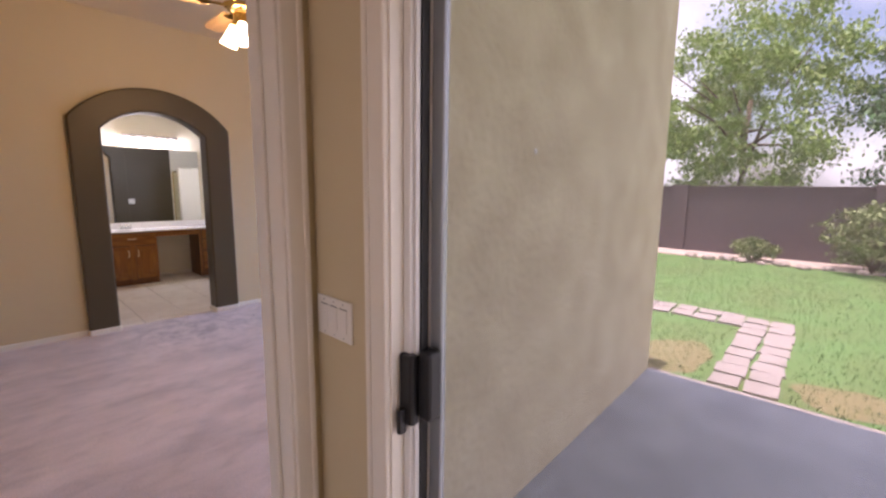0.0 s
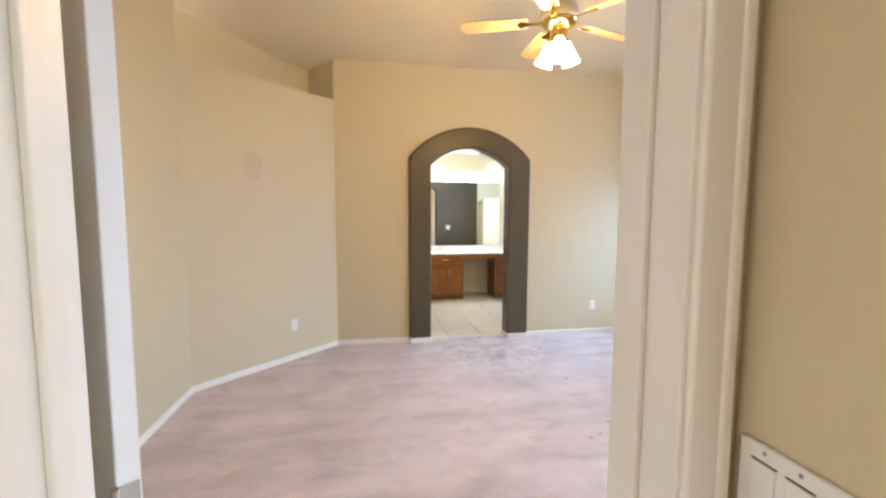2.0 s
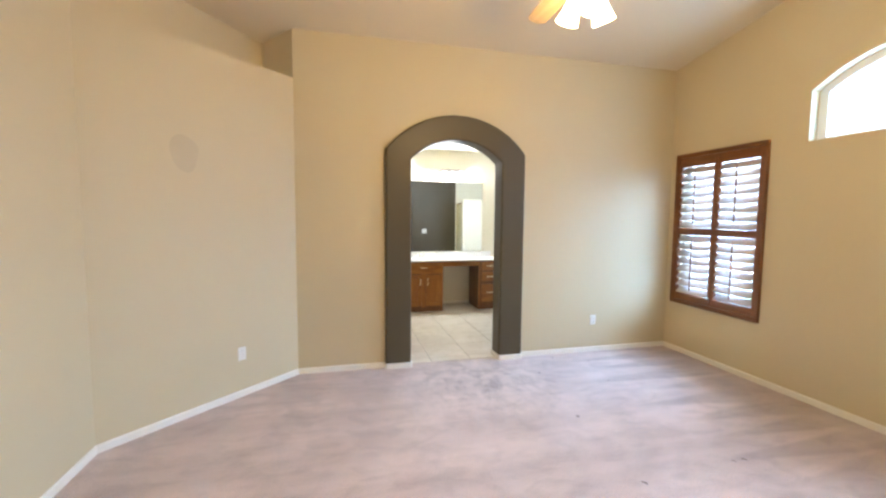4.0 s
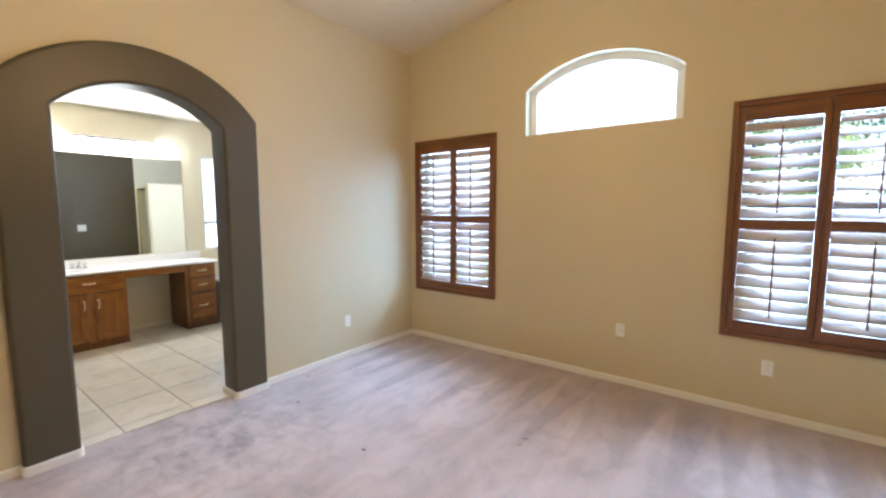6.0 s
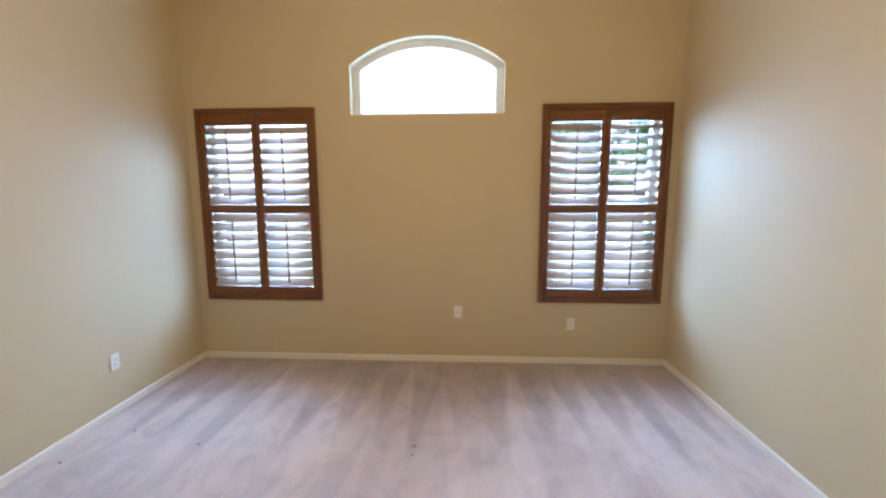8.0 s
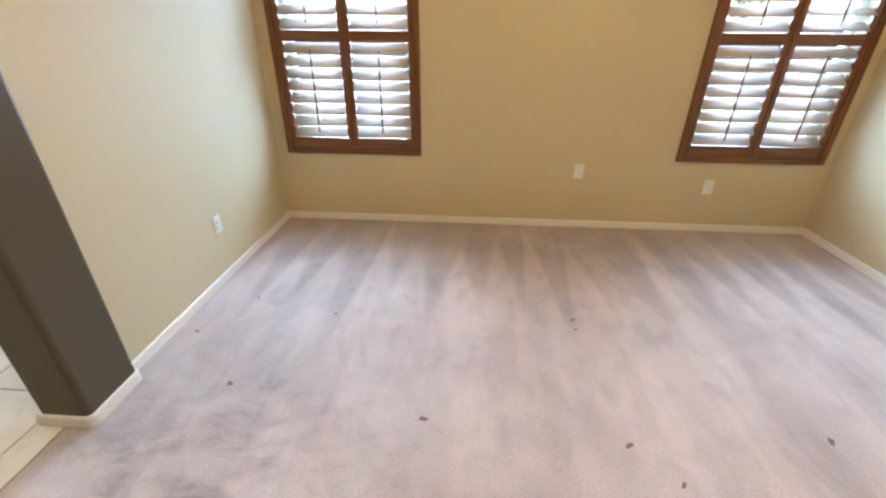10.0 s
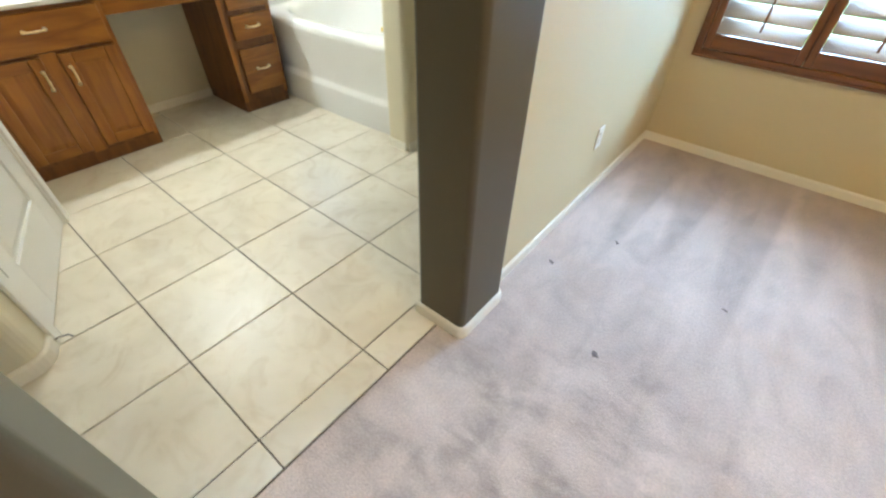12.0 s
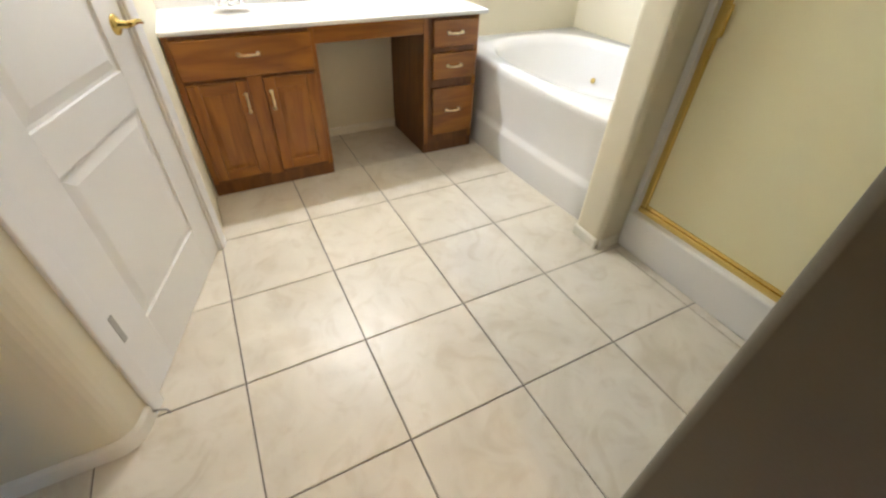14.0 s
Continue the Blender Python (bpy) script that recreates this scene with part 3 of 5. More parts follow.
for p, q in zip(rows, rows[1:]):
    for k in range(6):
        bm.faces.new((p[k], p[(k + 1) % 6], q[(k + 1) % 6], q[k]))
bm.faces.new(rows[0])
bm.faces.new(rows[-1][::-1])
tagged(link("baseboard", bm, TRIM), "cream painted baseboard bent round the tiled corner", "baseboard", "", "structure")
baseboard((-8.70, 1.84), (-8.70, 2.49), (1, 0), label="cream painted baseboard on the tiles")
baseboard((BACK - 0.012, AY[1] + 0.02), (BACK - 0.012, 2.98), (-1, 0), label="cream painted baseboard on the tiles")
baseboard((-6.99, 2.85), (-6.83, 2.85), (0, -1), label="cream painted baseboard on the tiles")
baseboard((-6.82, 2.86), (-6.82, 2.99), (1, 0), label="cream painted baseboard on the tiles")

# ---- windows and shutters ----


def window(name, x0, x1, z0, z1):
    win = tagged(new(name), "white vinyl sash window behind the shutters", "window", "", "structure")
    y = N + 0.10
    bm = bmesh.new()
    for a, b, c, d in ((x0, x0 + 0.05, z0, z1), (x1 - 0.05, x1, z0, z1), (x0 + 0.05, x1 - 0.05, z0, z0 + 0.05), (x0 + 0.05, x1 - 0.05, z1 - 0.05, z1)):
        box(a, b, y, y + 0.05, c, d, 0.004, bm)
    part("window_frame", bm, VINYL, win)
    zm = (z0 + z1) / 2
    part("meeting_rail", box(x0 + 0.05, x1 - 0.05, y + 0.005, y + 0.04, zm - 0.025, zm + 0.025, 0.004), VINYL, win)
    for c, d in ((z0 + 0.05, zm - 0.025), (zm + 0.025, z1 - 0.05)):
        p = part("pane", box(x0 + 0.05, x1 - 0.05, y + 0.02, y + 0.026, c, d), PANE, win)
        p.visible_shadow = False
    return win


def shutter(x0, x1, z0, z1, label, tilts):
    """Louvred shutters: fixed frame, two panels, each with two banks of louvers on a tilt rod."""
    sh = thing("window_shutter", ((x0 + x1) / 2, N, z0), label, "window shutter", "bedroom shutters")
    w, h = (x1 - x0) / 2, z1 - z0
    yf, yb = -0.022, 0.062
    for name, a, b, c, d, m in (("frame_stile", -w, -w + 0.042, 0, h, SHUT), ("frame_stile", w - 0.042, w, 0, h, SHUT), ("frame_rail", -w + 0.042, w - 0.042, 0, 0.045, SHUTX), ("frame_rail", -w + 0.042, w - 0.042, h - 0.045, h, SHUTX)):
        bm = box(a, b, yf, yb, c, d, 0.006)
        if name == "frame_stile":
            e = a if a < 0 else b - 0.014
            box(e, e + 0.014, yf - 0.008, yf + 0.002, c, d, 0.003, bm)
        else:
            e = c if c == 0 else d - 0.014
            box(a - 0.04, b + 0.04, yf - 0.008, yf + 0.002, e, e + 0.014, 0.003, bm)
        part(name, bm, m, sh)
    y0, y1 = -0.012, 0.018
    part("astragal", box(-0.009, 0.009, y1 - 0.001, y1 + 0.006, 0.047, h - 0.047, 0.002), SHUT, sh)
    for k, s in ((0, -1), (1, 1)):
        a, b = (-w + 0.044, -0.002) if s < 0 else (0.002, w - 0.044)
        panel = part("panel", box(a, a + 0.040, y0, y1, 0.047, h - 0.047, 0.004), SHUT, sh)
        part("stile", box(b - 0.040, b, y0, y1, 0.047, h - 0.047, 0.004), SHUT, panel)
        for c, d in ((0.047, 0.13), (0.838, 0.912), (h - 0.152, h - 0.047)):
            part("rail", box(a + 0.040, b - 0.040, y0 + 0.002, y1 - 0.002, c, d, 0.003), SHUTX, panel)
        l0, l1 = a + 0.042, b - 0.042
        prof = [(0.050 * math.cos(t), 0.0055 * math.sin(t)) for t in [2 * math.pi * q / 10 for q in range(10)]]
        for bank, (c, d) in enumerate(((0.13, 0.838), (0.912, h - 0.152))):
            n = 8
            pitch = (d - c) / n
            me = None
            for i in range(n):
                z = c + pitch * (i + 0.5)
                ang = radians(tilts[k * 2 + bank])
                if me is None:
                    bm = prism([(l0, py, pz) for py, pz in prof], (l1 - l0, 0, 0))
                    for f in bm.faces:
                        f.smooth = True
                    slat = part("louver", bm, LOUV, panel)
                    me = slat.data
                else:
                    slat = new("louver", me)
                    slat.parent = panel
                wob = 0.03 * math.sin(i * 2.3 + k + bank)
                slat.matrix_basis = Matrix.Translation((0, 0.006, z)) @ Matrix.Rotation(ang + wob, 4, "X")
            xm = (l0 + l1) / 2
            part("tilt_rod", box(xm - 0.006, xm + 0.006, -0.052, -0.040, c + 0.05, d - 0.06, 0.003), SHUT, panel, "slim brown tilt rod")
    return sh


window("window_1", WINL[0] + 0.07, WINL[1] - 0.07, WZ[0] + 0.07, WZ[1] - 0.07)
window("window_2", WINR[0] + 0.07, WINR[1] - 0.07, WZ[0] + 0.07, WZ[1] - 0.07)
shutter(*WINL, *WZ, "brown stained wooden shutter with open louvers near the arch wall", (46, 47, 46, 47))
shutter(*WINR, *WZ, "brown stained wooden shutter with one louver bank nearly flat", (46, 47, 45, 33))

# arched light over the wall's middle
arched = tagged(new("window_3"), "white framed arched window light high in the wall", "window", "", "structure")
c = segment_arc(ARC[0] + 0.002, ARC[1] - 0.002, ARC[3], ARC[4] - 0.002)
i_ = segment_arc(ARC[0] + 0.075, ARC[1] - 0.075, ARC[3] - 0.028, ARC[4] - 0.04)
ringp = [(c[0][0], ARC[2] + 0.002)] + c + [(c[-1][0], ARC[2] + 0.002), (i_[-1][0], ARC[2] + 0.045)] + i_[::-1] + [(i_[0][0], ARC[2] + 0.045), (c[0][0], ARC[2] + 0.002)]
bm = bmesh.new()
for q in range(len(c) - 1):
    prism([(c[q][0], N + 0.09, c[q][1]), (c[q + 1][0], N + 0.09, c[q + 1][1]), (i_[q + 1][0], N + 0.09, i_[q + 1][1]), (i_[q][0], N + 0.09, i_[q][1])], (0, 0.05, 0), bm)
box(ARC[0] + 0.002, ARC[0] + 0.075, N + 0.09, N + 0.14, ARC[2] + 0.002, ARC[3], 0, bm)
box(ARC[1] - 0.075, ARC[1] - 0.002, N + 0.09, N + 0.14, ARC[2] + 0.002, ARC[3], 0, bm)
box(ARC[0] + 0.075, ARC[1] - 0.075, N + 0.09, N + 0.14, ARC[2] + 0.002, ARC[2] + 0.03, 0, bm)
part("window_frame", bm, VINYL, arched)
p = part("pane", prism([(i_[0][0], N + 0.11, ARC[2] + 0.03)] + [(a, N + 0.11, z) for a, z in i_] + [(i_[-1][0], N + 0.11, ARC[2] + 0.03)], (0, 0.006, 0)), MILK, arched)
p.visible_shadow = False

# ---- wall plates ----


def outlet(at, yaw, label, kind="duplex"):
    """A cover plate whose back lies on the wall; yaw 0 faces -y."""
    ob = thing("wall_outlet", at, label, "outlet", "wall outlets", m=pose(*at, 0, 0, yaw))
    part("cover_plate", box(-0.037, 0.037, -0.007, 0.0, -0.059, 0.059, 0.003), PLASTIC, ob)
    if kind == "duplex":
        for z in (-0.021, 0.021):
            soc = part("socket", lathe([(0.0165, 0), (0.0165, 0.002), (0.015, 0.003)], 16, None, Matrix.Translation((0, -0.0065, z)) @ Matrix.Rotation(radians(90), 4, "X")), PLASTIC, ob)
            for x in (-0.006, 0.006):
                part("slot", box(x - 0.001, x + 0.001, -0.0102, -0.009, z - 0.003, z + 0.005), SLOT, soc)
    else:
        part("jack", lathe([(0.006, 0), (0.006, 0.006), (0.003, 0.007)], 10, None, Matrix.Translation((0, -0.006, 0)) @ Matrix.Rotation(radians(90), 4, "X")), STEEL, ob)
    return ob


outlet((W, 3.11, 0.39), 90, "white duplex outlet on the arch wall")
outlet((-3.153, N, 0.495), 0, "white cable plate under the arched window", "jack")
outlet((-2.091, N, 0.39), 0, "white duplex outlet under the shuttered window")
outlet((-5.245, -0.735, 0.39), 135, "white duplex outlet on the diagonal wall")


def switch_plate(at, yaw, label, gangs, w):
    ob = thing("switch_plate", at, label, "light switch", m=pose(*at, 0, 0, yaw))
    part("cover_plate", box(-w / 2, w / 2, -0.007, 0.0, -0.057, 0.057, 0.003), PLASTIC, ob)
    for g in range(gangs):
        x = (g - (gangs - 1) / 2) * 0.046
        part("rocker", box(x - 0.0165, x + 0.0165, -0.0095, -0.0068, -0.033, 0.033, 0.0015), PLASTIC, ob)
        part("rocker_gap", box(x - 0.0175, x + 0.0175, -0.0078, -0.0066, 0.0335, 0.0355), SLOT, ob)
        for z in (-0.047, 0.047):
            part("screw", lathe([(0.0028, 0), (0.0028, 0.0012)], 8, None, Matrix.Translation((x, -0.0065, z)) @ Matrix.Rotation(radians(90), 4, "X")), STEEL, ob)
    return ob


switch_plate((-0.868, 0.61, 1.274), 0, "white three-gang rocker switch plate between two doorways", 3, 0.165)
switch_plate((BACK - 0.012, 2.19, 1.26), -90, "white two-gang switch plate on the dark bathroom wall", 2, 0.116)

# ---- bedroom doorway ----
doorway = tagged(new("door_1"), "cream painted door jamb and casing", "door frame", "", "structure")
J0, J1 = DY[0] + 0.02, DY[1] - 0.02
for y0, y1 in ((DY[0], J0), (J1, DY[1])):
    part("jamb", box(ED - 0.002, HX + 0.003, y0, y1, 0, 2.15, 0.002), TRIM, doorway)
part("head_jamb", box(ED - 0.002, HX + 0.003, J0, J1, 2.13, 2.15, 0.002), TRIM, doorway)
for y0, y1 in ((J0, J0 + 0.011), (J1 - 0.011, J1)):
    part("door_stop", box(ED + 0.045, ED + 0.085, y0, y1, 0, 2.13, 0.003), TRIM, doorway)
for xs, sx in ((HX, 1), (ED, -1)):
    for y0, y1, lip in ((DY[0] - 0.052, DY[0] + 0.012, 0), (DY[1] - 0.012, DY[1] + (0.052 if sx < 0 else 0.052), 1)):
        bm = box(min(xs, xs + sx * 0.014), max(xs, xs + sx * 0.014), y0, y1, 0, 2.20, 0.005)
        yl = y0 if lip == 0 else y1 - 0.018
        box(min(xs, xs + sx * 0.019), max(xs, xs + sx * 0.019), yl, yl + 0.018, 0, 2.20, 0.005, bm)
        part("casing", bm, TRIM, doorway)
    part("head_casing", box(min(xs, xs + sx * 0.0145), max(xs, xs + sx * 0.0145), DY[0] - 0.05, DY[1] + 0.05, 2.142, 2.204, 0.005), TRIM, doorway)
strike = part("strike_plate", box(ED + 0.030, ED + 0.058, J1 - 0.002, J1 + 0.001, 1.055, 1.112, 0.0005), STEEL, doorway, "satin steel strike plate")
part("latch_hole", box(ED + 0.037, ED + 0.051, J1 - 0.0028, J1 - 0.0015, 1.07, 1.098), SLOT, strike)


def frustum(x0, x1, z0, z1, y, s, inset, h):
    """A raised field with sloping margins on a face at y; s: the side it stands out to."""
    bm = bmesh.new()
    lo = [bm.verts.new(p) for p in ((x0, y, z0), (x1, y, z0), (x1, y, z1), (x0, y, z1))]
    hi = [bm.verts.new(p) for p in ((x0 + inset, y + s * h, z0 + inset), (x1 - inset, y + s * h, z0 + inset), (x1 - inset, y + s * h, z1 - inset), (x0 + inset, y + s * h, z1 - inset))]
    bm.faces.new(hi)
    bm.faces.new(lo[::-1])
    for q in range(4):
        bm.faces.new((lo[q], lo[(q + 1) % 4], hi[(q + 1) % 4], hi[q]))
    return bm


def door_leaf(w, h, t, material, parent, panels):
    """Moulded door in local x (width), y (thickness), z: core, stiles, rails, raised fields on both faces."""
    k = 0.011
    part("core", box(0.001, w - 0.001, k, t - k, 0.001, h - 0.001), material, parent)
    x0, x1 = panels[0][0], panels[0][1]
    part("stile", box(0, x0, 0, t, 0, h, 0.003), material, parent)
    part("stile", box(x1, w, 0, t, 0, h, 0.003), material, parent)
    edges = [0.0] + [z for q in panels for z in q[2:]] + [h]
    for a, b in zip(edges[0::2], edges[1::2]):
        part("rail", box(x0 + 0.0005, x1 - 0.0005, 0.0004, t - 0.0004, a, b, 0.003), material, parent)
    for x0, x1, z0, z1 in panels:
        for y, s in ((k, -1), (t - k, 1)):
            part("panel", frustum(x0 + 0.012, x1 - 0.012, z0 + 0.012, z1 - 0.012, y, s, 0.034, 0.0095), material, parent)


bed_door = thing("bedroom_door", (0, 0, 0), "white panelled bedroom door swung wide open", "door", m=pose(-1.180, -0.2545, 0.012, 0, 0, 222))
door_leaf(0.80, 2.11, 0.033, WHITE, bed_door, ((0.14, 0.66, 0.22, 0.80), (0.14, 0.66, 0.95, 1.95)))
for z in (0.22, 1.148, 1.985):
    bm = box(-0.0025, 0.001, 0.003, 0.031, z - 0.05, z + 0.05, 0.001)
    hg = part("hinge", bm, STEEL, bed_door, "satin steel hinge leaf")
    part("hinge_pin", tube([(-0.004, 0.036, z - 0.052), (-0.004, 0.036, z + 0.052)], 0.006, 10), STEEL, hg)
    for dz in (-0.03, 0.0, 0.03):
        part("screw", lathe([(0.0035, 0), (0.003, 0.0012)], 8, None, Matrix.Translation((-0.0025, 0.018 + 0.007 * (1 if dz else -1), z + dz)) @ Matrix.Rotation(radians(-90), 4, "Y")), CHROME, hg)

# ---- patio door ----
patio = tagged(new("door_2"), "sliding patio door with grey metal stile and insect screen", "patio door", "", "structure")
bm = box(-0.705, -0.635, 0.592, 0.612, 0, 2.14, 0.006)
box(-0.705, -0.688, 0.586, 0.594, 0, 2.14, 0.003, bm)
part("casing", bm, TRIM, patio)
part("jamb_liner", box(-0.642, -0.628, 0.606, 0.735, 0, 2.10, 0.002), TRIM, patio)
bm = box(-0.628, -0.605, 0.645, 0.735, 0, 2.10, 0.003)
box(-0.605, -0.596, 0.655, 0.668, 0, 2.10, 0.002, bm)
box(-0.605, -0.596, 0.700, 0.713, 0, 2.10, 0.002, bm)
part("track_frame", bm, VINYL, patio, "pale vinyl track frame")
part("weather_strip", box(-0.600, -0.594, 0.672, 0.696, 0, 2.10, 0.001), SLOT, patio)
part("screen_stile", box(-0.594, -0.556, 0.702, 0.722, 0.02, 2.08, 0.004), ALU, patio, "blue-grey aluminium stile")
part("screen_rail", box(-0.556, 1.19, 0.702, 0.722, 0.02, 0.07, 0.004), ALU, patio)
part("head_rail", box(-0.628, 1.19, 0.645, 0.735, 2.08, 2.10, 0.002), VINYL, patio)
part("insect_screen", box(-0.556, 1.19, 0.7115, 0.7125, 0.07, 2.08), MESH, patio).visible_shadow = False
part("threshold", box(-0.63, 1.19, 0.62, 0.76, -0.13, 0.012, 0.004), ALU, patio)
hd = part("latch_handle", box(-0.632, -0.585, 0.630, 0.660, 1.055, 1.235, 0.008), BLACK, patio, "black latch handle")
part("grip", box(-0.588, -0.548, 0.652, 0.700, 1.070, 1.245, 0.010), BLACK, hd)
part("thumb_latch", box(-0.62, -0.605, 0.612, 0.634, 1.035, 1.10, 0.004), BLACK, hd)
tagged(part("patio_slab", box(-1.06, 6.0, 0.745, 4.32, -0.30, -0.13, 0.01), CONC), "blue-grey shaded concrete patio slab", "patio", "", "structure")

# added hall window, unseen behind the start of the walk, for the fill lamp
fill_win = tagged(new("fill_window"), "added unseen white framed window for the hall's fill light", "window", "", "structure")
bm = bmesh.new()
for a, b, c, d in ((-0.40, -0.35, 0.75, 2.15), (0.95, 1.0, 0.75, 2.15), (-0.35, 0.95, 0.75, 0.80), (-0.35, 0.95, 2.10, 2.15), (0.28, 0.32, 0.80, 2.10)):
    box(a, b, -1.675, -1.625, c, d, 0.004, bm)
part("window_frame", bm, VINYL, fill_win)
for a, b in ((-0.35, 0.28), (0.32, 0.95)):
    part("pane", box(a, b, -1.653, -1.647, 0.80, 2.10), PANE, fill_win).visible_shadow = False

# ---- ceiling fan ----
FZ = 2.99
fan = thing("ceiling_fan", (FAN[0], FAN[1], FZ), "five-bladed ceiling fan with lit glass tulip shades", "ceiling fan")
top = ceil_z(FAN[0]) - FZ
part("downrod", tube([(0, 0, 0.15), (0, 0, top - 0.02)], 0.013, 12), FANW, fan)
part("canopy", lathe([(0.02, top - 0.11), (0.05, top - 0.09), (0.075, top - 0.03), (0.078, top + 0.012)], 24), FANW, fan)
part("motor_housing", lathe([(0.05, -0.035), (0.085, -0.03), (0.125, 0.0), (0.135, 0.04), (0.13, 0.09), (0.10, 0.125), (0.04, 0.14), (0.03, 0.17)], 28), FANW, fan)
part("brass_band", lathe([(0.09, -0.032), (0.127, -0.004), (0.127, 0.004), (0.09, 0.01)], 28), BRASS, fan, "polished brass band")
part("light_fitter", lathe([(0.02, -0.16), (0.045, -0.15), (0.06, -0.11), (0.06, -0.06), (0.05, -0.03)], 24), BRASS, fan, "brass light fitter")
for k in range(5):
    ang = radians(34 + 72 * k)
    rot = Matrix.Rotation(ang, 4, "Z")
    bm = bmesh.new()
    outline = [(0.22, -0.052), (0.40, -0.062), (0.60, -0.068), (0.675, -0.060), (0.70, -0.035), (0.705, 0.0), (0.70, 0.035), (0.675, 0.060), (0.60, 0.068), (0.40, 0.062), (0.22, 0.052)]
    prism([(a, b, 0.0) for a, b in outline], (0, 0, 0.006), bm)
    bmesh.ops.transform(bm, matrix=rot @ Matrix.Translation((0, 0, 0.005)) @ Matrix.Rotation(radians(12), 4, "X"), verts=bm.verts)
    bl = part("blade", bm, BLADEW, fan)
    bm = prism([(0.09, -0.02, 0), (0.20, -0.014, 0), (0.27, -0.04, 0), (0.30, 0, 0), (0.27, 0.04, 0), (0.20, 0.014, 0), (0.09, 0.02, 0)], (0, 0, 0.004))
    bmesh.ops.transform(bm, matrix=rot @ Matrix.Translation((0, 0, -0.001)) @ Matrix.Rotation(radians(10), 4, "X"), verts=bm.verts)
    part("blade_iron", bm, BRASS, bl, "brass blade bracket")
for k in range(3):
    a = radians(-20 + 120 * k)
    m = Matrix.Rotation(a, 4, "Z") @ Matrix.Translation((0.055, 0, -0.125)) @ Matrix.Rotation(radians(-22), 4, "Y")
    sh_ = part("shade", lathe([(0.024, 0.0), (0.034, -0.02), (0.040, -0.06), (0.048, -0.11), (0.064, -0.165), (0.060, -0.165), (0.044, -0.11), (0.02, -0.02)], 20, None, m), SHADE, fan, "lit frosted glass tulip shade")
    sh_.visible_shadow = False
    part("shade_holder", lathe([(0.02, 0.02), (0.03, 0.012), (0.03, -0.012)], 14, None, m), BRASS, sh_, "brass shade holder")

# ---- bathroom: vanity ----
VX = -8.160


def pull(parent, at, horizontal):
    """A brass bow handle with round feet."""
    x, y, z = at
    d = (0, 1, 0) if horizontal else (0, 0, 1)
    pts = []
    for q, o in ((-0.046, 0.004), (-0.044, 0.018), (-0.030, 0.026), (0.0, 0.030), (0.030, 0.026), (0.044, 0.018), (0.046, 0.004)):
        pts.append((x + o, y + d[1] * q, z + d[2] * q))
    bm = tube(pts, [0.0075, 0.0065, 0.0055, 0.0070, 0.0055, 0.0065, 0.0075], 8)
    for q in (-0.046, 0.046):
        lathe([(0.011, 0), (0.011, 0.004), (0.006, 0.008)], 10, bm, Matrix.Translation((x, y + d[1] * q, z + d[2] * q)) @ Matrix.Rotation(radians(90), 4, "Y"))
    return part("handle", bm, HANDLE, parent, "polished brass bow handle")


def front(name, parent, y0, y1, z0, z1, grain, raised):
    """A drawer or door front, proud of the cabinet's face; a door has stiles and rails round a bevelled field."""
    if not raised:
        return part(name, box(VX + 0.001, VX + 0.020, y0, y1, z0, z1, 0.007, seg=3), grain, parent)
    fr = part(name, box(VX + 0.001, VX + 0.011, y0 + 0.002, y1 - 0.002, z0 + 0.002, z1 - 0.002), grain, parent)
    m = 0.058
    for a, b in ((y0, y0 + m), (y1 - m, y1)):
        part("stile", box(VX + 0.001, VX + 0.020, a, b, z0, z1, 0.005, seg=3), OAK, fr)
    for a, b in ((z0, z0 + m), (z1 - m, z1)):
        part("rail", box(VX + 0.0015, VX + 0.0195, y0 + m, y1 - m, a, b, 0.005, seg=3), OAKX, fr)
    bm = bmesh.new()
    a, b, c, d = y0 + m - 0.002, y1 - m + 0.002, z0 + m - 0.002, z1 - m + 0.002
    lo = [bm.verts.new((VX + 0.0112, y, z)) for y, z in ((a, c), (b, c), (b, d), (a, d))]
    k = 0.030
    hi = [bm.verts.new((VX + 0.0175, y, z)) for y, z in ((a + k, c + k), (b - k, c + k), (b - k, d - k), (a + k, d - k))]
    bm.faces.new(hi)
    for q in range(4):
        bm.faces.new((lo[q], lo[(q + 1) % 4], hi[(q + 1) % 4], hi[q]))
    part("raised_panel", bm, OAK, fr)
    return fr


def cabinet(y0, y1, label):
    cab = thing("vanity_cabinet", (VX, (y0 + y1) / 2, 0), label, "cabinet", "vanity cabinets", m=Matrix.Identity(4))
    bm = box(BW + 0.002, VX, y0, y1, 0.075, 0.862, 0.002)
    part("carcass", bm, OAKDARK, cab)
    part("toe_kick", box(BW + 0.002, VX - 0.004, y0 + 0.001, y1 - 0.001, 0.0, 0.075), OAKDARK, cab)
    for a, b in ((y0, y0 + 0.03), (y1 - 0.03, y1)):
        part("face_stile", box(VX - 0.002, VX + 0.002, a, b, 0.075, 0.862, 0.0008), OAK, cab)
    return cab


